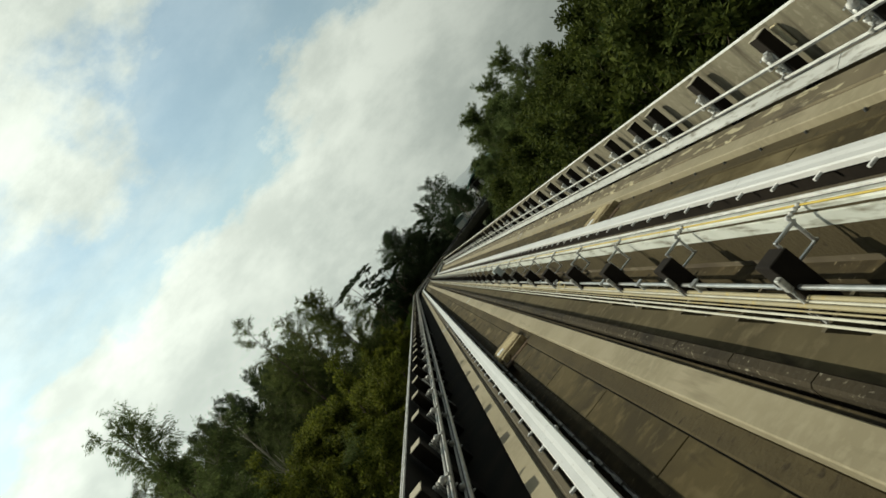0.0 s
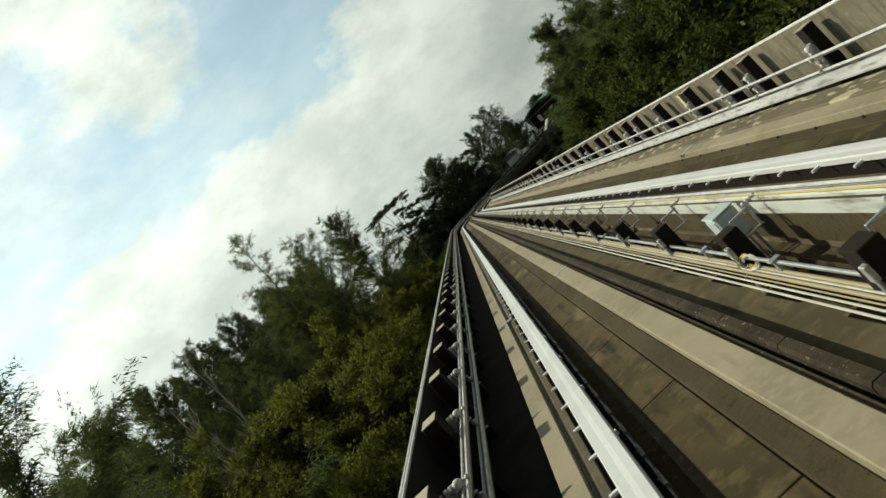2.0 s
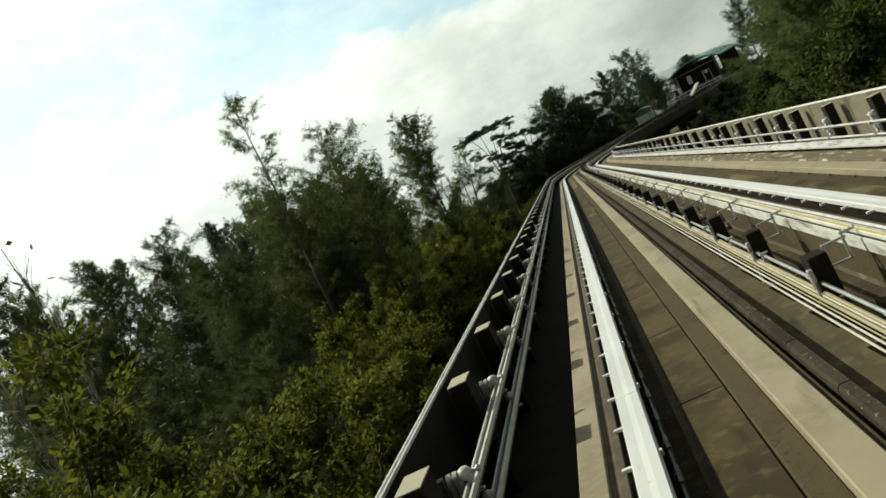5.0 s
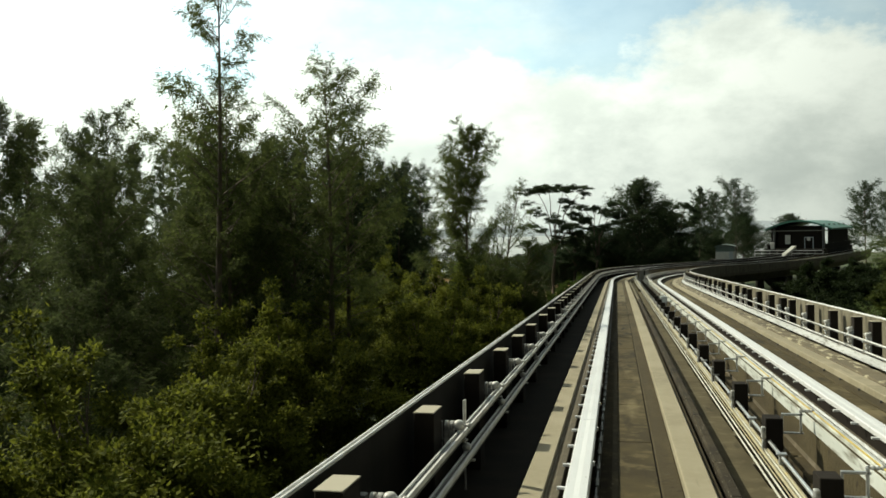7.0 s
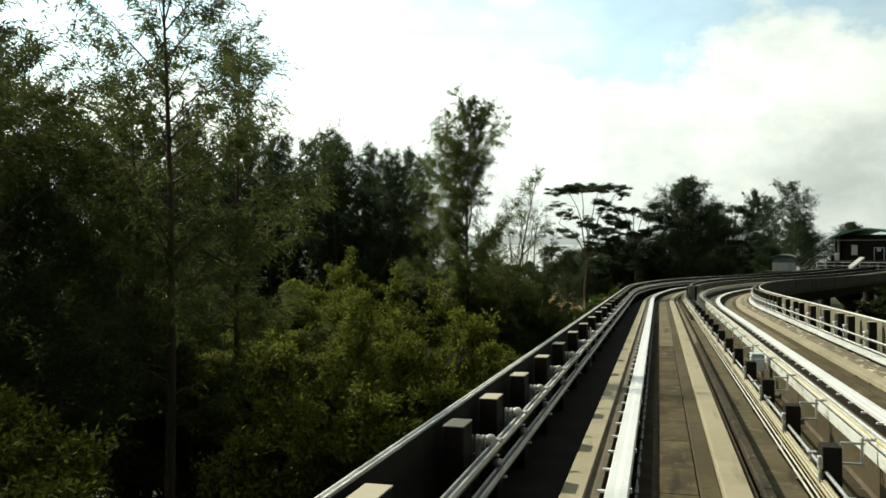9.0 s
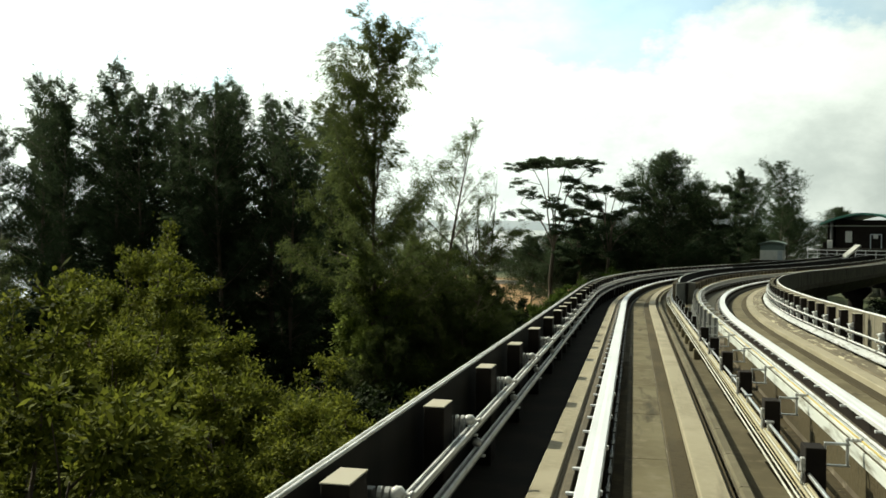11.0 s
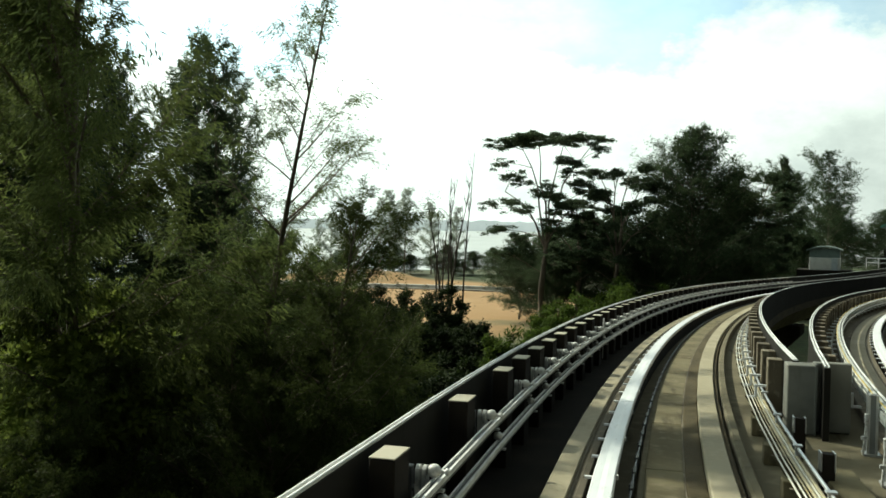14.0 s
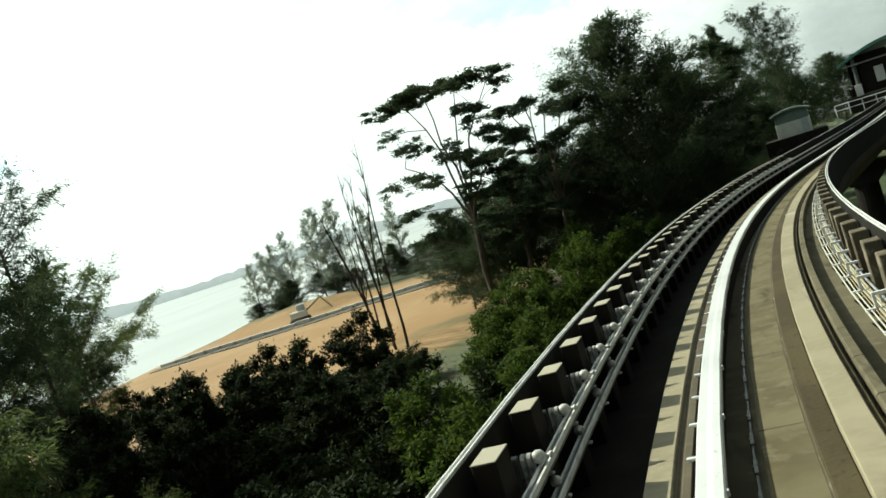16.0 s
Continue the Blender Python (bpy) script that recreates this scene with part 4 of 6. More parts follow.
# piers
for tr, ss in (("A", (-6, 24, 54, 84, 114, 144, 172, 200, 228, 256, 284)), ("B", (-6, 24, 54, 84, 114, 140, 168, 196, 224, 252, 280))):
    for s in ss:
        joint = s < 138
        if tr == "B" and joint:
            continue
        p = place(tr, s, GAP / 2 if joint else 0.0, 0)
        th = frame_at(tr, s, 0, 0, False).to_euler().z
        e = thing("viaduct_pier", "round grey concrete pier with a crosshead under the deck", "pier", "viaduct piers", Matrix.Translation((p.x, p.y, GROUND - 0.5)) @ Matrix.Rotation(th, 4, "Z"))
        h = p.z - 1.75 - GROUND + 0.5
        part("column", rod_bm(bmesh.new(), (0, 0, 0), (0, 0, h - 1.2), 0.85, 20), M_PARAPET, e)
        w = 3.6 if joint else 1.7
        c = bmesh.new()
        sec = [(-w, h - 0.02), (w, h - 0.02), (w, h - 0.6), (0.9, h - 1.5), (-0.9, h - 1.5), (-w, h - 0.6)]
        f1 = [c.verts.new((x, -0.9, zz)) for x, zz in sec]
        f2 = [c.verts.new((x, 0.9, zz)) for x, zz in sec]
        c.faces.new(f1), c.faces.new(f2[::-1])
        for i in range(6):
            c.faces.new((f1[i], f2[i], f2[(i + 1) % 6], f1[(i + 1) % 6]))
        bmesh.ops.recalc_face_normals(c, faces=c.faces)
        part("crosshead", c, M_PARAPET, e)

# ---- ground, sea and distance


def shore(y):
    """x of the waterline."""
    if y < 250:
        return -99 - (250 - y) * 0.9
    if y < 345:
        return -99 + (y - 250) * 0.06
    return -93.3 + (y - 345) * 1.15


def ground_z(x, y):
    z = GROUND + 0.35 * noise.noise((x * 0.03, y * 0.03, 0.0)) + 0.12 * noise.noise((x * 0.2, y * 0.2, 3.0))
    d = x - shore(y)
    if d < 8:
        z -= min(3.5, (8 - d) * 0.22)
    # heap of earth by the shore
    r = math.hypot((x + 66) / 17, (y - 322) / 10)
    if r < 1:
        z += 2.9 * (1 - r * r) * (0.85 + 0.3 * noise.noise((x * 0.12, y * 0.12, 7.0)))
    return z


def axis(marks):
    out = []
    for a, b, step in marks:
        k = a
        while k < b - 1e-6:
            out.append(k)
            k += step
    return out + [marks[-1][1]]


xs = axis([(-4000, -400, 600), (-400, -140, 40), (-140, 60, 4), (60, 200, 20), (200, 4000, 760)])
ys = axis([(-1000, -60, 188), (-60, 130, 9.5), (130, 380, 4), (380, 640, 20), (640, 4000, 560)])
me = bpy.data.meshes.new("ground")
verts = [(x, y, ground_z(x, y)) for y in ys for x in xs]
nx = len(xs)
faces = [(j * nx + i, j * nx + i + 1, (j + 1) * nx + i + 1, (j + 1) * nx + i) for j in range(len(ys) - 1) for i in range(nx - 1)]
me.from_pydata(verts, [], faces)
me.polygons.foreach_set("use_smooth", [True] * len(faces))
me.materials.append(M_GROUND)
structure(new("ground", me), "grassy ground giving way to orange sand near the shore", "ground")

wm = bmesh.new()
bmesh.ops.create_grid(wm, x_segments=1, y_segments=1, size=4500, matrix=Matrix.Translation((-600, 3000, GROUND - 1.5)))
structure(mesh_object("water", wm, M_WATER), "pale grey sea under a bright sky", "sea")


def far_coast(pts, h, seed):
    """A low wooded coast across the water."""
    rnd = random.Random(seed)
    b = bmesh.new()
    for (x0, y0), (x1, y1) in zip(pts, pts[1:]):
        n = 60
        prev = None
        for i in range(n + 1):
            k = i / n
            x, y = x0 + (x1 - x0) * k, y0 + (y1 - y0) * k
            hh = h * (0.55 + 0.5 * noise.noise((x * 0.004, y * 0.004, seed)) + 0.16 * rnd.random())
            cur = (b.verts.new((x, y, GROUND - 2)), b.verts.new((x + 6, y + 8, GROUND + hh)), b.verts.new((x + 60, y + 90, GROUND + hh * 0.6)))
            if prev:
                b.faces.new((prev[0], cur[0], cur[1], prev[1]))
                b.faces.new((prev[1], cur[1], cur[2], prev[2]))
            prev = cur
    return b


structure(mesh_object("backdrop_far_coast", far_coast([(-2600, 1200), (-1100, 1750), (-300, 2050), (900, 2300)], 34, 5), M_COAST), "low wooded coast, haze put into its pale glowing colour", "coast")

# pale kerb wall and a dark band along it across the sand
wall = thing("kerb_wall", "low pale concrete kerb wall across the sand", "wall", at=pose(0, 0, 0))
tagged(wall, kind="structure")
b = bmesh.new()
for i in range(26):
    x = -84 + i * 2.9
    y = 297 + 0.10 * (x + 84)
    z = ground_z(x, y)
    box_bm(b, x, x + 2.86, y, y + 0.7, z - 0.4, z + 0.7, 0.04)
part("kerb", b, M_WALL, wall)
b = bmesh.new()
for i in range(26):
    x = -84 + i * 2.9
    y = 293 + 0.10 * (x + 84)
    z = ground_z(x, y)
    box_bm(b, x, x + 2.9, y, y + 3.4, z - 0.3, z + 0.12)
part("track", b, M_DARKBAND, wall)


def digger(at):
    t = thing("excavator", "small pale excavator parked on the sand", "excavator", at=at)
    part("body", box_bm(bmesh.new(), -1.3, 1.3, -1.6, 1.6, 0.9, 2.1, 0.15), M_WALL, t)
    part("cab", box_bm(bmesh.new(), -1.2, 0.0, -0.2, 1.4, 2.1, 3.2, 0.12), M_BOX, t)
    for x in (-1.3, 0.8):
        part("crawler", box_bm(bmesh.new(), x, x + 0.5, -2.0, 2.0, 0.0, 0.9, 0.25), M_DARK, t)
    arm = rod_bm(bmesh.new(), (0.6, 1.4, 1.9), (1.4, 4.6, 3.6), 0.2, 8)
    rod_bm(arm, (1.4, 4.6, 3.6), (1.6, 6.2, 1.0), 0.16, 8)
    part("arm", arm, M_YELLOW, t)


digger(pose(-58.5, 304, ground_z(-58.5, 304), 0, 0, -70))

# ---- trees
PY = np.random.RandomState


def leaf_mesh(name, base, along, length, width, mat, rs, droop=0.0, out=None):
    """One mesh of many small pointed leaves: base points, directions, lengths and widths."""
    n = len(base)
    d = along / np.maximum(np.linalg.norm(along, axis=1), 1e-6)[:, None]
    d[:, 2] -= droop
    d /= np.linalg.norm(d, axis=1)[:, None]
    r = rs.normal(size=(n, 3))
    if out is not None:
        r = out + r * 0.45
    side = np.cross(d, r)
    side /= np.maximum(np.linalg.norm(side, axis=1), 1e-6)[:, None]
    L, W = np.broadcast_to(length, (n,))[:, None], np.broadcast_to(width, (n,))[:, None]
    v = np.empty((n, 4, 3))
    v[:, 0] = base
    v[:, 1] = base + d * L * 0.45 + side * W * 0.5
    v[:, 2] = base + d * L
    v[:, 3] = base + d * L * 0.45 - side * W * 0.5
    me = bpy.data.meshes.new(name)
    me.vertices.add(4 * n)
    me.loops.add(4 * n)
    me.polygons.add(n)
    me.vertices.foreach_set("co", v.reshape(-1))
    me.loops.foreach_set("vertex_index", np.arange(4 * n))
    me.polygons.foreach_set("loop_start", np.arange(0, 4 * n, 4))
    me.update(calc_edges=True)
    me.materials.append(mat)
    return me


def arc_pts(p, d, length, rise, rnd, n=4, wob=0.06):
    """Points of a curved branch; rise bends it up (plus) or down."""
    pts = [Vector(p)]
    d = Vector(d).normalized()
    for _ in range(n):
        d = (d + Vector((rnd.uniform(-wob, wob), rnd.uniform(-wob, wob), rise / n + rnd.uniform(-wob, wob)))).normalized()
        pts.append(pts[-1] + d * length / n)
    return pts


def tree_thing(name, label, trunk_bm, crown_me, crown_label="", bark=None):
    t = thing(name, label, "tree")
    for f in trunk_bm.faces:
        f.smooth = True
    part("trunk", trunk_bm, bark or M_BARK, t)
    if crown_me is not None:
        c = new("crown", crown_me)
        c.parent = t
    return t


def casuarina(seed, h, w, low=0.18, density=1.0, lean=0.0, mat=None, leafy=1.0, label="", leaf=0.30, droop=0.55, top=0.55, uneven=1.0):
    """A she-oak: straight trunk, rising thin branches, fine drooping needle sprays."""
    rnd, rs = random.Random(seed), PY(seed)
    bm = bmesh.new()
    tp = [Vector((0, 0, 0))]
    n = 9
    for i in range(1, n + 1):
        k = i / n
        tp.append(Vector((lean * h * k * k + 0.012 * h * math.sin(3 * k + seed), 0.012 * h * math.cos(2.3 * k + seed), h * k * 0.985)))
    limb(bm, tp, 0.0085 * h + 0.03, 0.02, 8)
    base, along = [], []
    nb = int(30 * density + h * 0.9)
    # boughs come in loose bunches, with thinner stretches between them
    lull = [rnd.uniform(0, 6.28) for _ in range(3)]
    for i in range(nb):
        k = low + (1 - low) * ((i + rnd.random()) / nb) ** (0.9 if uneven > 0.5 else 0.68)
        j = min(int(k * n), n - 1)
        p = tp[j].lerp(tp[j + 1], k * n - j)
        rel = (k - low) / (1 - low)
        a = rnd.uniform(0, 2 * math.pi)
        bunch = 1 + uneven * (0.28 * math.sin(2 * a + lull[0] + 7 * rel) + 0.2 * math.sin(11 * rel + lull[1] + a))
        prof = (0.5 + 0.5 * min(1, rel / 0.2)) * (1 - rel) ** top + 0.05
        L = w * 0.55 * prof * bunch * rnd.uniform(0.6, 1.2) + 0.3
        rise = rnd.uniform(0.15, 0.75) + 1.0 * rel
        bp = arc_pts(p, (math.cos(a), math.sin(a), rise), L * 1.15, rnd.uniform(-0.25, 0.35), rnd, 4, 0.12)
        limb(bm, bp, 0.010 + 0.009 * L, 0.006, 4)
        for q in range(6 + int(4.2 * L)):
            jj = rnd.choice((1, 2, 2, 3, 3, 4, 4, 4))
            o = bp[jj].lerp(bp[jj - 1], rnd.random())
            d0 = (bp[jj] - bp[jj - 1]).normalized() * 0.8 + Vector((rnd.uniform(-0.7, 0.7), rnd.uniform(-0.7, 0.7), rnd.uniform(-0.35, 0.4)))
            tl = (0.30 + 0.24 * L) * rnd.uniform(0.5, 1.35)
            tw = arc_pts(o, d0, tl, rnd.uniform(-0.9, 0.15), rnd, 2, 0.1)
            if q % 2 == 0:
                limb(bm, tw, 0.009, 0.004, 3)
            P = np.array([list(v) for v in tw])
            m = max(3, int((15 + 22 * tl) * leafy * (0.42 / leaf) ** 1.2 * rnd.uniform(0.6, 1.4)))
            t = rs.uniform(0.0, 1.0, m) ** 0.8 * 1.999
            ii = t.astype(int)
            f = (t - ii)[:, None]
            c = P[ii] * (1 - f) + P[ii + 1] * f + rs.normal(size=(m, 3)) * (0.03 + 0.06 * tl)
            d = P[ii + 1] - P[ii]
            d = d / np.linalg.norm(d, axis=1)[:, None] * 0.7 + rs.normal(size=(m, 3)) * 0.42
            base.append(c), along.append(d)
    base, along = np.concatenate(base), np.concatenate(along)
    m = len(base)
    me = leaf_mesh("crown", base, along, rs.uniform(0.5, 1.4, m) * leaf, rs.uniform(0.6, 1.4, m) * leaf * 0.15, mat or M_CAS, rs, droop)
    return tree_thing("casuarina_tree", label or "tall wispy dark green casuarina tree", bm, me)


def broad_tree(seed, h, w, leaves, leaf=0.28, mat=None, lobes=16, low=0.3, label="", name="broadleaf_tree", flat=1.0, ragged=1.0):
    """A leafy tree: forked trunk, boughs that fork into twigs, each twig end a loose tuft of leaves."""
    rnd, rs = random.Random(seed), PY(seed)
    bm = bmesh.new()
    fork = Vector((rnd.uniform(-0.3, 0.3), rnd.uniform(-0.3, 0.3), h * low * 0.8))
    limb(bm, [Vector((0, 0, 0)), fork * 0.55 + Vector((0.1, 0.05, 0)), fork], 0.02 * h + 0.06, 0.016 * h + 0.04, 8)
    cz = h * (low + 1) / 2
    rz = (h - cz) * flat
    tips, sizes = [], []
    nb = max(7, lobes // 5)
    for i in range(nb):
        u = -0.45 + 1.4 * (i + 0.5) / nb
        a = i * 2.399 + rnd.uniform(-0.4, 0.4)
        rr = math.sqrt(max(0.05, 1 - min(0.98, abs(u)) ** 2))
        reach = rnd.uniform(0.62, 1.0)
        c = Vector((math.cos(a) * rr * w * 0.42 * reach, math.sin(a) * rr * w * 0.42 * reach, cz + u * rz * rnd.uniform(0.72, 0.98)))
        bp = [fork, fork.lerp(c, 0.35) + Vector((rnd.uniform(-0.4, 0.4), rnd.uniform(-0.4, 0.4), 0.03 * h)), fork.lerp(c, 0.7) + Vector((rnd.uniform(-0.3, 0.3), rnd.uniform(-0.3, 0.3), 0.03 * h)), c]
        limb(bm, bp, 0.008 * h + 0.02, 0.014, 5)
        span = w * rnd.uniform(0.09, 0.17)
        for k in range(rnd.randint(9, 15)):
            o = bp[2].lerp(c, rnd.uniform(-0.3, 1.0))
            d = (c - Vector((0, 0, cz - 0.2 * rz))).normalized() * 0.9 + Vector((rnd.gauss(0, 0.75), rnd.gauss(0, 0.75), rnd.gauss(0.15, 0.55)))
            tw = arc_pts(o, d, span * rnd.uniform(0.35, 1.35), rnd.uniform(-0.4, 0.4), rnd, 2, 0.15)
            limb(bm, tw, 0.014 + 0.001 * h, 0.006, 3)
            tips.append(tw[2])
            sizes.append(rnd.choice((0.55, 0.75, 1.0, 1.3)))
            if rnd.random() < 0.5:
                tips.append(tw[1])
                sizes.append(0.7)
    # some low and inner tufts close the crown
    for k in range(len(tips) // 3):
        v = Vector((rnd.gauss(0, 1), rnd.gauss(0, 1), rnd.gauss(0, 1))).normalized() * rnd.random() ** 0.5 * 0.8
        tips.append(Vector((v.x * w * 0.42, v.y * w * 0.42, cz - 0.12 * rz + v.z * rz * 0.8)))
        sizes.append(rnd.uniform(0.7, 1.3))
    S = np.array(sizes)
    share = S ** 2 / (S ** 2).sum()
    base, along, outs = [], [], []
    mid = np.array([0, 0, cz - 0.3 * rz])
    r0 = w * 0.052 * (420 / len(tips)) ** 0.36
    for c, sz, f in zip(tips, sizes, share):
        m = max(6, int(leaves * 1.2 * f))
        c = np.array(c)
        out = (c - mid) / (np.linalg.norm(c - mid) + 1e-6)
        v = rs.normal(size=(m, 3))
        v /= np.linalg.norm(v, axis=1)[:, None]
        rad = r0 * sz * rs.uniform(0.15, 1.0, m) ** 0.6
        # a few shoots stand out of every tuft
        for _ in range(3):
            k = rs.normal(size=3) * 0.7 + out + np.array([0, 0, 0.35])
            k /= np.linalg.norm(k)
            rad[(v @ k) > 0.93] *= rs.uniform(1.2, 1.2 + 0.9 * ragged)
        base.append(c + v * rad[:, None] * np.array([1, 1, 0.62]) + out * r0 * 0.2)
        along.append(v * 0.5 + rs.normal(size=(m, 3)) * 0.5 + out * 0.3)
        outs.append(v * 0.6 + out * 0.5 + np.array([0, 0, 0.6]))
    base, along, outs = np.concatenate(base), np.concatenate(along), np.concatenate(outs)
    m = len(base)
    me = leaf_mesh("crown", base, along, rs.uniform(0.6, 1.4, m) * leaf, rs.uniform(0.7, 1.3, m) * leaf * 0.5, mat or M_BROAD, rs, 0.3, outs)
    return tree_thing(name, label or "bushy yellow-green broadleaf tree below the guideway", bm, me)


def pad_tree(seed, h, w, tiers, leaves, label, mat=None):
    """A tree with flat ragged leaf pads in tiers on a few forked limbs."""
    rnd, rs = random.Random(seed), PY(seed)
    bm = bmesh.new()
    t1 = Vector((0.02 * h, 0, h * 0.42))
    limb(bm, [Vector((0, 0, 0)), Vector((0.0, 0.1, h * 0.22)), t1], 0.019 * h, 0.012 * h, 8)
    mains = []
    for ex, ey, ez in ((-0.16, 0.05, 0.93), (-0.03, -0.06, 0.96), (0.14, 0.04, 0.95), (0.34, 0.0, 0.94), (-0.3, 0.1, 0.72), (0.25, -0.12, 0.62)):
        c = Vector((ex * w, ey * w, ez * h))
        pts = [t1 + (c - t1) * k + Vector((ex * w * 0.35 * math.sin(math.pi * k) * -0.5 + rnd.uniform(-0.25, 0.25), rnd.uniform(-0.25, 0.25), 0.02 * h * math.sin(math.pi * k))) * (1 if 0 < k < 1 else 0) for k in (0, 0.2, 0.4, 0.6, 0.8, 1.0)]
        limb(bm, pts, 0.0062 * h, 0.05, 6)
        mains += pts
    base, along = [], []
    for (px, py, pz, pr) in tiers:
        c = Vector((px * w, py * w, pz * h))
        lower = [q for q in mains if q.z < c.z - 0.3] or [Vector((0, 0, max(0.15, pz - 0.15) * h))]
        if pz < 0.48:
            lower = [Vector((0, 0.1, max(0.15, pz - 0.1) * h))]
        start = min(lower, key=lambda q: (q - c).length)
        limb(bm, [start, start.lerp(c, 0.5) + Vector((rnd.uniform(-0.2, 0.2), rnd.uniform(-0.2, 0.2), 0.12)), c + Vector((0, 0, -0.12))], 0.05, 0.025, 5)
        R = pr * w
        R *= rnd.uniform(0.85, 1.15)
        k = max(9, int(150 * pr))
        for _ in range(k):
            a, r = rnd.uniform(0, 6.28), rnd.random() ** 0.6 * R * rnd.choice((0.8, 1.0, 1.0, 1.25))
            cc = np.array([c.x + math.cos(a) * r, c.y + math.sin(a) * r, c.z + rnd.gauss(0, 0.26) - 0.22 * (r / R) ** 2])
            limb(bm, [c + Vector((0, 0, -0.12)), Vector(cc) + Vector((0, 0, -0.05))], 0.025, 0.01, 3)
            m = int(leaves * pr * pr / 0.0225 / k / 3 * rnd.uniform(0.2, 1.8))
            base.append(cc + rs.normal(size=(m, 3)) * np.array([0.07 * R + 0.14, 0.07 * R + 0.14, 0.10]))
            along.append(rs.normal(size=(m, 3)) * np.array([1, 1, 0.4]))
    base, along = np.concatenate(base), np.concatenate(along)
    m = len(base)
    me = leaf_mesh("crown", base, along, rs.uniform(0.5, 1.2, m) * 0.30, rs.uniform(0.7, 1.2, m) * 0.13, mat or M_DKLEAF, rs, 0.0)
    return tree_thing("flat_topped_tree", label, bm, me)


def bare_tree(seed, h, stems, label, twigs=14, bark=None):
    """Leafless thin stems with short upright twigs."""
    rnd = random.Random(seed)
    bm = bmesh.new()
    for i in range(stems):
        a = i * 2.1 + seed
        o = 0.35 + 0.5 * i
        pts = arc_pts((o * math.cos(a), o * math.sin(a), 0), (0.09 * math.cos(a), 0.09 * math.sin(a), 1), h * rnd.uniform(0.68, 1.0), 0.06, rnd, 9, 0.07)
        limb(bm, pts, 0.0065 * h, 0.02, 6)
        for k in range(twigs):
            j = rnd.randint(3, 8)
            d = Vector((rnd.uniform(-0.34, 0.34), rnd.uniform(-0.34, 0.34), 1.0))
            b = arc_pts(pts[j], d, h * rnd.uniform(0.05, 0.17) * (1.25 - j / 9), 0.25, rnd, 4, 0.14)
            limb(bm, b, 0.0026 * h, 0.01, 4)
            for _ in range(3):
                limb(bm, arc_pts(b[rnd.randint(1, 4)], d + Vector((rnd.uniform(-0.6, 0.6), rnd.uniform(-0.6, 0.6), 0)), h * rnd.uniform(0.02, 0.06), 0.2, rnd, 2), 0.02, 0.01, 3)
    t = thing("bare_tree", label, "tree")
    part("trunk", bm, bark or M_BARKD, t)
    return t


def put(t, x, y, turn=0.0, sc=1.0, sink=0.15):
    t.matrix_world = Matrix.Translation((x, y, ground_z(x, y) - sink)) @ Matrix.Rotation(radians(turn), 4, "Z") @ Matrix.Scale(sc, 4)
    return t


def again(t, x, y, turn=0.0, sx=1.0, sz=None, sink=0.15):
    o = copy_thing(t, Matrix.Identity(4))
    o.matrix_world = Matrix.Translation((x, y, ground_z(x, y) - sink)) @ Matrix.Rotation(radians(turn), 4, "Z") @ Matrix.Diagonal((sx, sx, sz or sx, 1))
    return o


G = GROUND
# tall wispy trees of the near left grove
cas_tall = put(casuarina(11, 28.0, 7.0, 0.3, 0.8, leafy=0.5, leaf=0.26, label="very tall thin casuarina tree with an open wispy top"), -18.7, 107.0)
cas_b = put(casuarina(12, 24.3, 8.0, 0.35, 0.8, leafy=0.5, leaf=0.28, label="tall wispy casuarina tree in a dense grove"), -15.9, 114.5)
cas_c = put(casuarina(13, 20.5, 9.0, 0.1, 1.9, leafy=0.6, leaf=0.30, mat=M_CASM, label="dense dark casuarina tree in the grove"), -19.5, 118.5)
cas_d = put(casuarina(14, 26.0, 8.5, 0.08, 2.3, leafy=0.6, leaf=0.32, mat=M_CASD, label="dense dark casuarina tree"), -32.5, 172.0, 0.0, 0.92)
again(cas_b, -16.6, 121.5, 130, 0.95)
again(cas_c, -21.8, 114.0, 200, 0.98, 1.02)
again(cas_b, -20.0, 111.5, 215, 0.9)
again(cas_c, -24.5, 106.5, 35, 0.9, 0.88)
again(cas_c, -24.0, 116.0, 250, 0.95)
again(cas_c, -25.0, 124.0, 40, 0.95)
again(cas_c, -27.0, 109.0, 140, 0.82)
again(cas_c, -31.0, 117.0, 300, 0.95)
again(cas_c, -36.0, 108.0, 80, 0.85)
again(cas_c, -41.0, 103.0, 120, 0.8)
for i, (x, y) in enumerate(((-45.0, 112.0), (-50.0, 122.0), (-43.0, 122.0), (-56.0, 130.0), (-48.0, 132.0), (-38.0, 128.0))):
    again(cas_c, x, y, 75 * i, 1.05, 1.18)
for i, (x, y, k) in enumerate(((-30.0, 140.0, 0.6), (-27.0, 135.5, 0.56), (-34.0, 146.0, 0.66), (-37.0, 139.0, 0.62))):
    again(cas_c, x, y, 95 * i, k * 1.25, k)
# slim dark cones further left
cone = put(casuarina(15, 26.5, 6.0, 0.1, 1.9, mat=M_CASD, label="slim dark cone-shaped casuarina tree"), -55.0, 150.0)
again(cone, -49.5, 150.5, 40, 0.92)
again(cone, -60.0, 147.0, 90, 0.85)
again(cone, -45.5, 158.0, 150, 0.98)
again(cone, -66.0, 152.0, 210, 0.9)
again(cone, -41.0, 149.0, 10, 0.8)
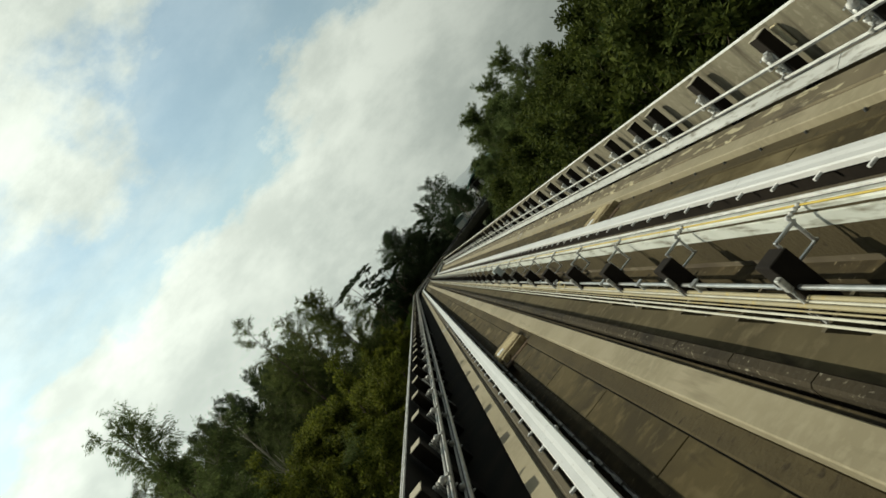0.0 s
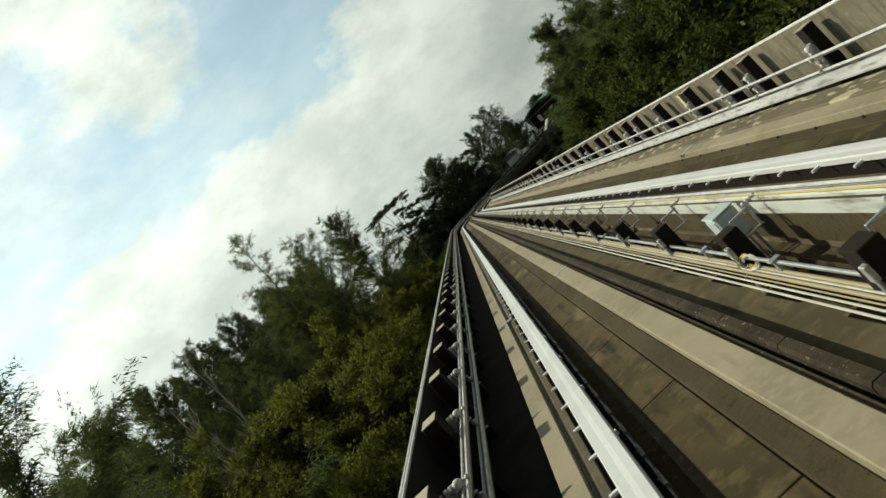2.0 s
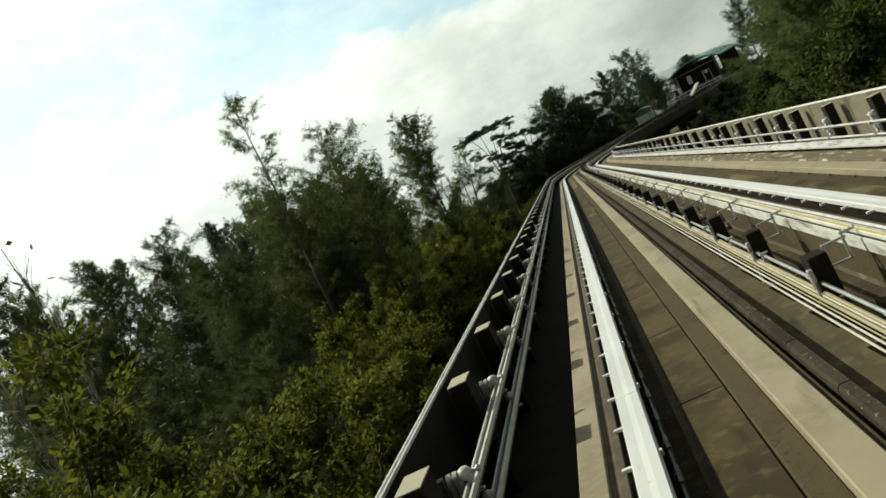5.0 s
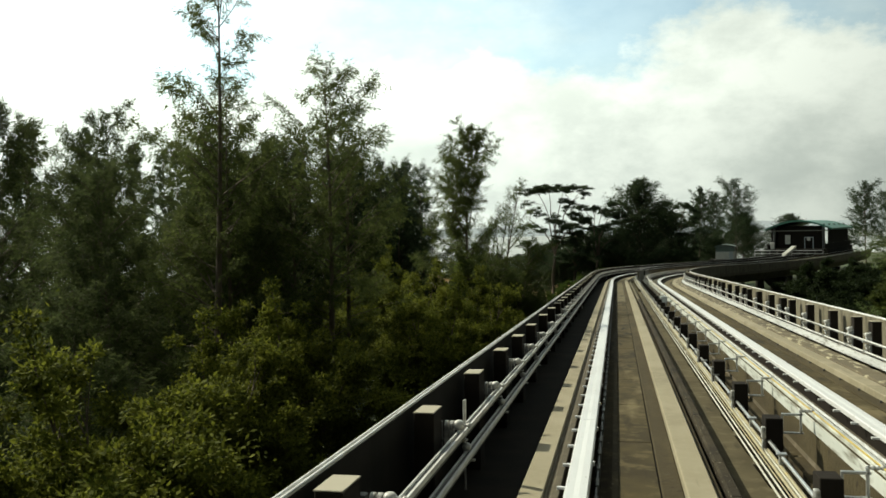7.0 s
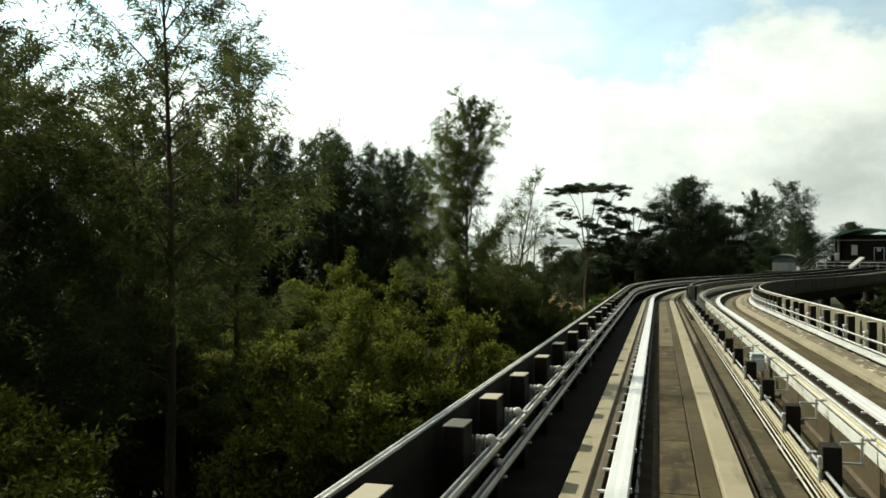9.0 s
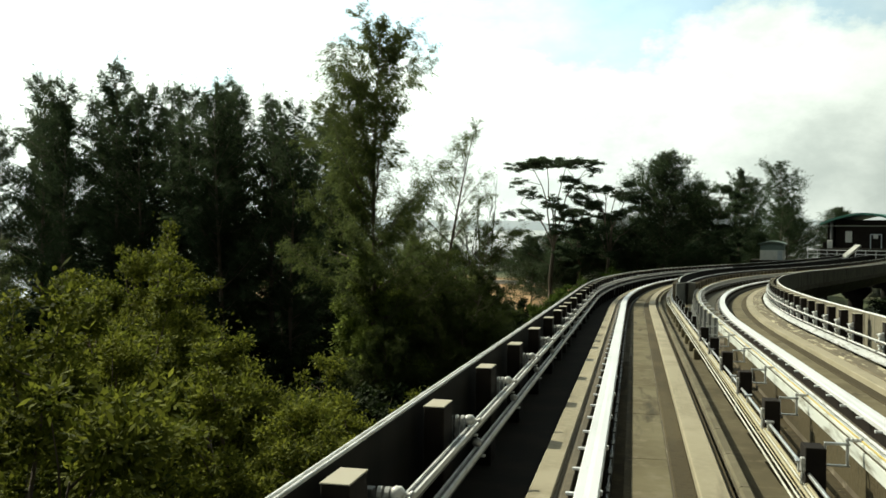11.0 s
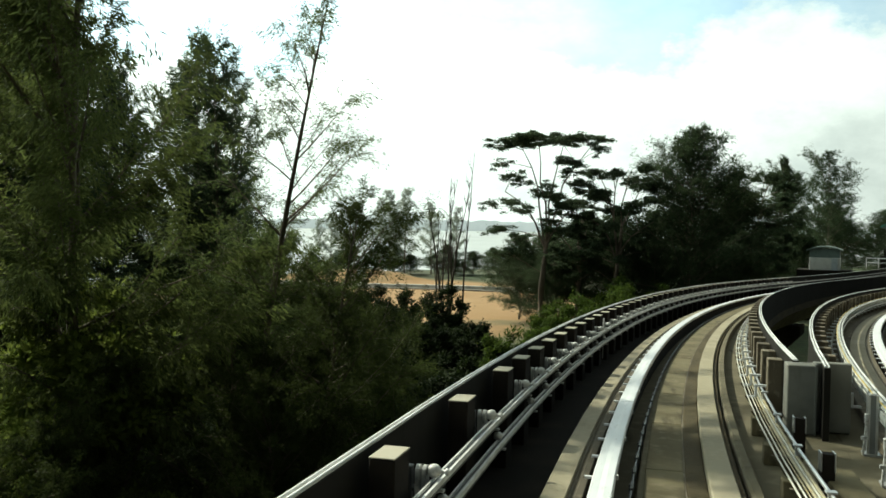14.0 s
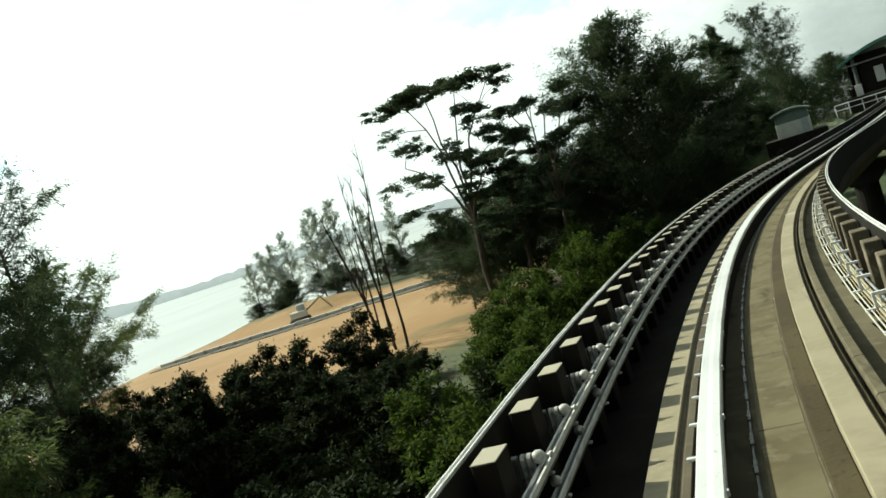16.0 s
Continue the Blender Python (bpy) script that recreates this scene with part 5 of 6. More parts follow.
# the dark row beyond
for i, (x, y, sc) in enumerate(((-34.0, 174.5, 0.92), (-37.5, 176.5, 0.96), (-41.5, 174.5, 0.92), (-45.5, 177.0, 1.06), (-50.0, 176.0, 1.0), (-55.0, 180.0, 1.05), (-60.5, 179.0, 1.0), (-36.5, 183.0, 1.0), (-39.0, 186.0, 1.05), (-46.0, 188.0, 1.05), (-66.0, 184.0, 1.05), (-35.0, 179.5, 0.95), (-27.5, 175.0, 0.9), (-30.5, 178.0, 0.94), (-43.5, 181.0, 1.0), (-48.5, 184.0, 1.02), (-53.0, 187.0, 1.0), (-58.0, 186.0, 1.0))):
    again(cas_d, x, y, 47 * i, sc)
for i, (x, y, k) in enumerate(((-28.3, 191.5, 0.94), (-31.5, 194.0, 0.98), (-35.0, 198.0, 0.95), (-37.0, 192.5, 0.95), (-34.0, 188.0, 0.85), (-33.8, 204.5, 0.95))):
    again(cas_d, x, y, 61 * i + 20, k)
for i, (x, y, k) in enumerate(((-72.0, 151.0, 0.9), (-78.0, 157.0, 0.95), (-70.0, 143.0, 0.85), (-84.0, 165.0, 1.0), (-58.0, 197.0, 0.9), (-64.0, 191.0, 0.95), (-70.0, 201.0, 0.95), (-53.0, 202.0, 0.85), (-77.0, 148.0, 0.9), (-63.0, 140.0, 0.8))):
    again(cone, x, y, 83 * i, k)
hedge = [(-33 - 1.5 * i, 190 + 2.5 * (i % 3)) for i in range(5)]
for i in range(34):
    hedge.append((-29 - 2.0 * i + (i % 3), 182 + 5 * math.sin(i * 1.3)))
for i in range(24):
    hedge.append((-30 - 3.0 * i, 152 + 7 * math.sin(i * 2.1)))
for i in range(30):
    hedge.append((-48 - 1.8 * i, 196 + 9 * math.sin(i * 1.9)))
# the tree with climbing plants beside the guideway
put(casuarina(21, 26.3, 9.4, 0.22, 2.6, lean=0.03, mat=M_CAS, leaf=0.24, leafy=0.9, top=0.44, droop=0.9, label="tall grey-green casuarina tree with climbing plants on its trunk"), -16.2, 161.5)
put(broad_tree(22, 13.0, 7.2, 30000, 0.26, M_VINE, 44, 0.06, "thick drooping mass of climbing plants round a trunk", "climber_thicket"), -16.2, 162.0)
put(casuarina(23, 11.8, 6.5, 0.3, 1.1, mat=M_CASL, leaf=0.27, label="grey-green casuarina tree with an open crown"), -17.5, 177.5)
put(casuarina(24, 20.6, 6.5, 0.35, 0.5, lean=0.12, mat=M_CASL, leafy=0.42, leaf=0.17, label="thin sparse casuarina tree with bare-looking branches"), -13.5, 167.0)
put(casuarina(25, 13.2, 6.5, 0.3, 0.9, lean=0.12, mat=M_OLIVE, leafy=0.75, leaf=0.17, label="leaning feathery casuarina tree near the parapet"), -11.4, 167.6)
feather = put(casuarina(26, 10.0, 6.5, 0.1, 1.3, mat=M_OLIVE, leafy=1.0, leaf=0.17, label="bushy feathery casuarina tree by the guideway"), -13.0, 165.0)
for x, y, turn, k in ((-10.8, 163.0, 60, 0.8), (-11.6, 171.0, 150, 0.95), (-15.5, 172.0, 240, 1.1), (-14.5, 158.5, 330, 0.75), (-13.0, 176.5, 20, 0.85)):
    again(feather, x, y, turn, k)
# feathery tree at the start of the walk
put(casuarina(27, 23.5, 9.5, 0.25, 1.0, mat=M_CASL, leafy=0.8, leaf=0.27, label="feathery grey-green tree leaning over the bushes"), -17.0, 48.5)
again(cas_c, -21.0, 55.0, 60, 0.9)
again(cas_c, -25.0, 62.0, 160, 0.92)
again(cas_b, -27.0, 72.0, 10, 0.9)
again(cas_c, -30.0, 80.0, 100, 0.95)

# yellow-green broadleaf trees right below the parapet
bro_a = put(broad_tree(31, 15.8, 11.5, 64000, 0.21, lobes=90, low=0.22), -10.6, 60.5)
bro_b = put(broad_tree(32, 13.0, 9.5, 76000, 0.165, M_BROADL, lobes=80, low=0.2), -11.5, 87.0)
for x, y, turn, sc in ((-16.5, 60.5, 80, 1.0), (-9.2, 67.0, 160, 0.88), (-14.5, 69.0, 240, 0.9), (-9.5, 52.0, 300, 0.86), (-16.0, 52.0, 200, 0.92), (-10.0, 43.0, 100, 0.85), (-17.0, 42.0, 10, 0.9), (-10.5, 33.0, 230, 0.82), (-17.5, 32.0, 330, 0.9)):
    again(bro_a, x, y, turn, sc)
for x, y, turn, sc in ((-14.0, 97.0, 250, 0.92), (-9.2, 112.5, 100, 0.96), (-14.0, 103.5, 45, 0.98), (-8.4, 119.5, 210, 0.95), (-12.6, 126.0, 280, 0.9), (-8.2, 127.0, 20, 0.83), (-15.0, 133.0, 120, 0.95), (-18.5, 120.0, 60, 0.86), (-23.0, 123.0, 190, 0.9), (-21.8, 143.5, 160, 1.03), (-20.0, 130.0, 300, 0.85)):
    again(bro_b, x, y, turn, sc)
for x, y, turn, k in ((-17.5, 84.0, 30, 0.56), (-22.5, 87.0, 120, 0.64), (-24.5, 93.0, 220, 0.66), (-19.0, 92.0, 310, 0.58), (-20.5, 98.5, 80, 0.62), (-28.0, 89.0, 170, 0.7)):
    again(cas_c, x, y, turn, k * 1.15, k)
# a weed rooted in the slot between the decks
wr = PY(4)
root = np.repeat(wr.normal(size=(14, 3)) * np.array([0.05, 0.10, 0.02]), 5, axis=0)
way_out = np.repeat(wr.normal(size=(14, 3)) * np.array([0.6, 0.8, 0.25]) + np.array([0, 0, 0.9]), 5, axis=0) + wr.normal(size=(70, 3)) * 0.25
weed = thing("weed", "small green fern rooted in the slot between the decks", "plant", at=frame_at("A", 37.6, 2.0, -0.48))
blades = new("fronds", leaf_mesh("fronds", root, way_out, wr.uniform(0.35, 0.75, 70), wr.uniform(0.03, 0.06, 70), M_LIGHT, wr, 0.1))
blades.parent = weed
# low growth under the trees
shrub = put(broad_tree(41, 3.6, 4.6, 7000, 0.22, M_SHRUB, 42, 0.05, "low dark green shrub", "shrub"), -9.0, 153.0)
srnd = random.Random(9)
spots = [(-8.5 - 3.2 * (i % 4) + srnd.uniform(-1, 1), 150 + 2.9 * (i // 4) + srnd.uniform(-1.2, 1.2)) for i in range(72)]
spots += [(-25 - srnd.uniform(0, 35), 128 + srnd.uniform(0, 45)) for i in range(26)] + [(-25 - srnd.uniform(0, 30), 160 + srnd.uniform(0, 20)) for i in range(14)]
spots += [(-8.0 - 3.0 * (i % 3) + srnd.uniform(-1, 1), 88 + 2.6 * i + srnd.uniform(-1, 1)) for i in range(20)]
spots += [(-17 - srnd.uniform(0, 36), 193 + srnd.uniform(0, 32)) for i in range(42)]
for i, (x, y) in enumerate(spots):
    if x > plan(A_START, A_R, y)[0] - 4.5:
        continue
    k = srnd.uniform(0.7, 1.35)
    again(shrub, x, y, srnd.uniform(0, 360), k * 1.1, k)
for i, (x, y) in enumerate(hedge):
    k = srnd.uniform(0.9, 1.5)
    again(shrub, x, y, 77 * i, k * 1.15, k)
bright = put(broad_tree(42, 3.0, 3.4, 16000, 0.10, M_BROADL, 26, 0.05, "low bright green shrub in the sun", "shrub"), -32.0, 163.0)
for x, y, k in ((-28.5, 161.0, 0.9), (-36.0, 165.0, 1.0), (-24.5, 163.5, 0.8), (-40.0, 168.0, 1.1), (-29.5, 168.0, 0.9), (-23.5, 158.0, 1.0), (-44.0, 163.0, 1.2)):
    again(bright, x, y, 77 * x, k)
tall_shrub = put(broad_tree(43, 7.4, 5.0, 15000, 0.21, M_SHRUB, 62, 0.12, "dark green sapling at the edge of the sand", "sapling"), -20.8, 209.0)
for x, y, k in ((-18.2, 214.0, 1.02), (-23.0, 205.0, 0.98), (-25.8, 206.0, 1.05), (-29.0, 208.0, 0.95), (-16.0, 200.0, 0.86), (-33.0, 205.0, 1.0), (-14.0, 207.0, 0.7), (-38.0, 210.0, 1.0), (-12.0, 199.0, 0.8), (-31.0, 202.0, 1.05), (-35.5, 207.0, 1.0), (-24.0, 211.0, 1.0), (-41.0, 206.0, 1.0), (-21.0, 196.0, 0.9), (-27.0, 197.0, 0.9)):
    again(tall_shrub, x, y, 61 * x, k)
for x, y, k in ((-9.0, 135.5, 2.3), (-10.5, 143.5, 2.1), (-16.5, 147.5, 2.3), (-13.0, 139.0, 2.2), (-7.6, 140.0, 1.7)):
    again(bright, x, y, 59 * x, k, k * 1.05)
light = put(broad_tree(44, 6.6, 6.5, 13000, 0.25, M_LIGHT, 24, 0.08, "light green bushy shrub beside the guideway", "shrub"), -5.6, 211.0)
for x, y, k in ((-6.6, 172.0, 0.75), (-6.0, 179.0, 0.8), (-5.2, 186.0, 0.85), (-4.6, 193.0, 0.85), (-8.5, 191.0, 0.9), (-4.6, 200.0, 0.9), (-7.0, 202.0, 0.85), (-4.0, 219.0, 1.0), (-1.5, 225.0, 1.0), (-9.0, 212.0, 0.8), (-3.0, 232.0, 1.05), (2.0, 231.0, 0.95), (-9.0, 222.0, 0.8)):
    again(light, x, y, 83 * x + y, k)

# the flat-topped tree and its neighbours
put(pad_tree(51, 23.6, 16.0, [(-0.34, 0.0, 0.957, 0.08), (-0.22, 0.04, 0.965, 0.15), (-0.06, -0.08, 0.99, 0.16), (0.09, 0.06, 0.985, 0.14), (0.27, 0.0, 0.983, 0.15), (0.40, 0.03, 0.976, 0.11), (0.42, 0.0, 0.935, 0.08), (0.14, -0.14, 0.96, 0.1), (-0.14, 0.14, 0.97, 0.1),
    (-0.31, 0.0, 0.865, 0.08), (-0.24, 0.06, 0.81, 0.09), (-0.15, -0.05, 0.77, 0.08), (0.16, 0.05, 0.88, 0.09), (0.25, 0.0, 0.86, 0.075), (0.19, -0.06, 0.82, 0.075), (-0.03, 0.08, 0.71, 0.10), (0.08, -0.05, 0.70, 0.085), (0.03, 0.0, 0.755, 0.06),
    (-0.40, 0.0, 0.65, 0.08), (-0.25, 0.06, 0.67, 0.10), (-0.16, -0.1, 0.63, 0.09), (0.20, 0.0, 0.645, 0.095), (0.31, 0.1, 0.73, 0.10), (-0.31, 0.0, 0.53, 0.11), (-0.16, 0.1, 0.49, 0.10), (0.10, -0.08, 0.53, 0.10), (0.25, 0.05, 0.54, 0.11), (-0.25, 0.0, 0.41, 0.13), (0.19, 0.0, 0.41, 0.13)], 9000,
    "flat-topped tree with dark leaf pads in tiers on forked limbs"), -12.6, 240.0)
prnd = random.Random(5)
pads = [(0.42 * math.cos(2.4 * i) * (1.1 - 0.8 * abs(i / 26 - 0.45)), 0.3 * math.sin(2.4 * i), 0.99 - 0.6 * i / 26, prnd.uniform(0.09, 0.15)) for i in range(26)]
pad2 = put(pad_tree(52, 20.0, 11.0, pads, 7000, "open tree with tiers of small dark leaf pads"), -4.2, 241.0)
again(pad2, 13.0, 252.0, 140, 0.95, 1.0)
again(pad2, -8.5, 243.0, 60, 0.9, 0.85)
# the big dark tree and trees towards the station
big = put(casuarina(61, 24.0, 19.0, 0.04, 5.6, mat=M_CASD, label="broad dark cone-shaped tree, the largest by the bend", leaf=0.38, leafy=0.46, top=0.78, droop=0.3, uneven=0.3), 4.6, 243.0)
again(big, 10.0, 249.0, 120, 0.78, 0.74)
again(big, 0.5, 246.0, 200, 0.7, 0.6)
cas_far = put(casuarina(62, 24.0, 9.0, 0.25, 1.3, mat=M_CASD, label="dark tree with an open top towards the station"), 19.6, 281.0)
cas_f2 = put(casuarina(63, 27.0, 13.0, 0.2, 1.7, mat=M_CASD, label="wide dark tree with many thin upright branches", leaf=0.40, leafy=0.6), 31.0, 306.0)
again(cas_f2, 27.0, 318.0, 70, 0.9)
again(big, 36.0, 325.0, 40, 0.9, 0.75)
again(big, 22.0, 296.0, 10, 0.7, 0.55)
again(cas_f2, 74.0, 345.0, 190, 1.0)
again(cas_f2, 82.0, 352.0, 300, 0.9)
again(big, 92.0, 350.0, 300, 1.0, 0.8)
again(big, 58.0, 372.0, 80, 1.1, 0.75)
for x, y, k in ((12.0, 262.0, 0.5), (14.5, 270.0, 0.5), (24.0, 285.0, 0.5), (8.0, 256.0, 0.55), (-9.0, 252.0, 0.56), (-17.0, 252.0, 0.46), (-14.0, 258.0, 0.5), (-4.0, 250.0, 0.6), (-11.5, 246.0, 0.42)):
    again(big, x, y, 53 * x, k * 1.2, k)
# bare trunks and the shore trees
put(bare_tree(71, 23.8, 4, "tall leafless tree with several thin trunks"), -23.6, 240.0)
put(bare_tree(72, 21.0, 3, "leafless tree with thin upright twigs", 10), -26.5, 246.0)
put(bare_tree(73, 25.5, 3, "pale leafless tree rising behind the bushes", 34, M_BARKP), -24.6, 85.0)
fth = put(casuarina(74, 21.5, 7.5, 0.15, 1.4, mat=M_SHORE, label="feathery shore tree, haze put into its pale grey-green", leaf=0.42, leafy=0.5), -60.0, 343.0)
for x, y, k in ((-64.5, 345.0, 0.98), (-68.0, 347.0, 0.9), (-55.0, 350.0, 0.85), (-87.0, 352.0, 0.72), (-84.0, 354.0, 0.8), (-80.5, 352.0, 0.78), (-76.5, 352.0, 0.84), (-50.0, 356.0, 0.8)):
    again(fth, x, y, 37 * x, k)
for i in range(24):
    x = -88 + i * 4.0
    again(big, x, 352 + 6 * math.sin(i * 1.7), 71 * i, 0.42, 0.24 + 0.08 * math.sin(i * 2.3))
# low shrubs before the heap
for x, y, k in ((-40.0, 221.0, 1.0), (-44.0, 216.0, 1.1), (-48.0, 222.0, 1.0), (-36.0, 217.0, 1.0), (-52.0, 214.0, 1.0), (-57.0, 220.0, 1.0), (-30.0, 218.0, 0.8)):
    again(tall_shrub, x, y, 41 * x, k * 0.9, k * 0.8)
fr = put(casuarina(75, 17.5, 11.0, 0.1, 1.2, mat=M_CASL, label="drooping feathery tree by the sand"), -47.0, 225.0)
again(fr, -52.0, 229.0, 140, 1.0)

# right side: a wall of trees beyond the second track
dk = put(broad_tree(81, 17.0, 12.0, 36000, 0.32, M_RIGHT, 78, 0.15, "dense dark green tree beyond the parapet"), 17.0, 88.0)
rc = put(casuarina(82, 23.0, 10.0, 0.12, 1.8, mat=M_CASL, label="feathery tree rising above the parapet"), 27.5, 139.0)
for x, y, turn, sx, sz in ((15.5, 95.5, 80, 0.9, 0.88), (22.0, 92.0, 150, 1.0, 1.05), (20.5, 101.0, 220, 1.0, 0.98), (27.0, 100.0, 300, 1.1, 1.15), (16.0, 80.0, 30, 0.95, 0.92), (22.5, 81.0, 100, 1.05, 1.1), (14.5, 71.0, 250, 0.9, 0.95), (20.5, 70.0, 10, 1.05, 1.1), (15.0, 62.0, 190, 0.95, 1.0), (21.0, 60.0, 60, 1.1, 1.15), (15.0, 52.0, 120, 0.95, 1.0), (21.0, 50.0, 280, 1.1, 1.2), (14.5, 42.0, 340, 0.95, 1.02), (20.5, 40.0, 90, 1.1, 1.2), (15.0, 32.0, 200, 1.0, 1.05), (21.5, 30.0, 20, 1.1, 1.2), (27.0, 112.0, 50, 1.1, 1.05), (21.5, 113.0, 130, 0.95, 0.85), (28.0, 124.0, 290, 1.1, 0.95), (21.5, 125.0, 10, 0.95, 0.85), (30.0, 88.0, 210, 1.2, 1.25), (29.0, 72.0, 70, 1.2, 1.3), (29.0, 56.0, 160, 1.2, 1.3), (32.0, 150.0, 30, 1.1, 1.0), (38.0, 160.0, 130, 1.2, 1.0)):
    again(dk, x, y, turn, sx, sz)
for x, y, turn, sx, sz in ((34.0, 178.0, 10, 0.9, 0.5), (38.0, 190.0, 90, 1.0, 0.5), (43.0, 204.0, 170, 1.0, 0.5), (48.0, 218.0, 250, 1.0, 0.52), (40.0, 170.0, 330, 1.1, 0.62), (54.0, 232.0, 50, 1.1, 0.55), (50.0, 196.0, 140, 1.2, 0.7), (60.0, 216.0, 220, 1.3, 0.75), (64.0, 245.0, 300, 1.2, 0.6), (72.0, 262.0, 60, 1.3, 0.62), (72.0, 232.0, 20, 1.4, 0.85)):
    again(dk, x, y, turn, sx, sz)
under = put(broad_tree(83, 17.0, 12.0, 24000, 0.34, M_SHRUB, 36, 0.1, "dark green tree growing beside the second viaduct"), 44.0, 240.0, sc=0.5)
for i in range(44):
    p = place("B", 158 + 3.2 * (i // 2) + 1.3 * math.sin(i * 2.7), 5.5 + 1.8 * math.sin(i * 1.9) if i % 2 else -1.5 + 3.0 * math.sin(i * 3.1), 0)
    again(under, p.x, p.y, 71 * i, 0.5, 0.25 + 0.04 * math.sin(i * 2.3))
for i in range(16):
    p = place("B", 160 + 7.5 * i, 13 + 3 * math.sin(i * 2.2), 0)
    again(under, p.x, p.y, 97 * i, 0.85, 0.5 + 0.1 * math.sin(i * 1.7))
for x, y, turn, k in ((28.5, 146.0, 80, 1.0), (32.0, 137.0, 150, 1.05), (24.5, 131.0, 240, 0.85), (26.5, 118.0, 30, 0.88), (25.0, 107.0, 200, 0.8), (33.0, 120.0, 300, 1.05), (27.0, 92.0, 100, 0.8), (17.5, 105.5, 20, 0.74), (15.2, 99.5, 130, 0.70)):
    again(rc, x, y, turn, k)

# ---- station and hut by the bend


def station(at):
    """A platform building with a curved green roof."""
    t = thing("station_building", "small elevated station with a curved green roof and dark open sides", "station", at=at)
    part("platform", box_bm(bmesh.new(), -7.0, 7.0, 0, 40, -1.0, 1.1, 0.05), M_PARAPET, t)
    r = bmesh.new()
    n = 14
    top, bot = [], []
    for y in (3.0, 36.0):
        top.append([r.verts.new((-7.6 + 15.2 * i / n, y, 6.0 + 2.0 * math.sin(math.pi * i / n))) for i in range(n + 1)])
        bot.append([r.verts.new((-7.6 + 15.2 * i / n, y, 5.6 + 2.0 * math.sin(math.pi * i / n))) for i in range(n + 1)])
    for i in range(n):
        r.faces.new((top[0][i], top[0][i + 1], top[1][i + 1], top[1][i]))
        r.faces.new((bot[0][i + 1], bot[0][i], bot[1][i], bot[1][i + 1]))
        for k in (0, 1):
            r.faces.new((top[k][i], bot[k][i], bot[k][i + 1], top[k][i + 1]))
    for k in (0, n):
        r.faces.new((top[0][k], top[1][k], bot[1][k], bot[0][k]))
    bmesh.ops.recalc_face_normals(r, faces=r.faces)
    part("roof", r, M_ROOF, t, "curved green sheet roof")
    for i in range(5):
        for x in (-5.6, 5.6):
            part("column", rod_bm(bmesh.new(), (x, 4.0 + 7.5 * i, 1.1), (x, 4.0 + 7.5 * i, 7.0), 0.3, 10), M_DARK, t)
    part("end_wall", box_bm(bmesh.new(), -5.2, 5.2, 5.6, 6.0, 1.1, 6.6, 0.03), M_POST, t)
    d = bmesh.new()
    for x in (1.0, 2.9):
        box_bm(d, x, x + 0.18, 5.42, 5.56, 1.1, 3.7, 0.01)
    box_bm(d, 1.0, 3.08, 5.42, 5.56, 3.7, 3.88, 0.01)
    part("door_frame", d, M_BOX, t, "pale blue-grey door frame")
    part("door", box_bm(bmesh.new(), 1.2, 2.88, 5.46, 5.56, 1.12, 3.68, 0.01), M_POST, t)
    part("fascia", box_bm(bmesh.new(), -7.0, 7.0, 3.1, 3.3, 5.35, 5.55, 0.02), M_ENDWALL, t, "grey beam under the roof's end")
    part("gate_post", box_bm(bmesh.new(), -5.9, -5.0, 1.0, 1.5, 1.1, 2.7, 0.03), M_WALL, t, "white cabinet by the platform's end")
    part("notice_board", box_bm(bmesh.new(), -3.4, -2.2, 5.45, 5.58, 2.2, 4.4, 0.02), M_WALL, t, "pale notice board")
    part("lamp_box", box_bm(bmesh.new(), 1.6, 2.4, 5.4, 5.58, 3.0, 3.8, 0.02), M_WALL, t)
    for x in (-6.6, 6.5):
        part("side_wall", box_bm(bmesh.new(), x, x + 0.15, 0.5, 39, 1.1, 2.3, 0.02), M_PARAPET, t)
        # added black panel closes the open side to give the dark under the roof
        part("screen", box_bm(bmesh.new(), x + 0.02, x + 0.12, 5.0, 35, 2.32, 6.2), M_POST, t, "black panel added as the shade under the roof")
    g = bmesh.new()
    for x in (-8.3, 0.0):
        for i in range(5):
            rod_bm(g, (x + 1.7 * i, -4.5, -0.6), (x + 1.7 * i, -4.5, 0.9), 0.05, 6)
        rod_bm(g, (x, -4.5, 0.9), (x + 6.8, -4.5, 0.9), 0.05, 6)
        rod_bm(g, (x, -4.5, 0.2), (x + 6.8, -4.5, 0.2), 0.04, 6)
    part("end_railing", g, M_WHITE, t, "white end railing")
    st = bmesh.new()
    v = [(-3.2, -4.4, -0.8), (-2.2, -4.4, -0.8), (0.2, 0.0, 1.9), (-0.8, 0.0, 1.9)]
    a = [st.verts.new(p) for p in v]
    bb = [st.verts.new((p[0], p[1], p[2] - 0.4)) for p in v]
    st.faces.new(a), st.faces.new(bb[::-1])
    for i in range(4):
        st.faces.new((a[i], bb[i], bb[(i + 1) % 4], a[(i + 1) % 4]))
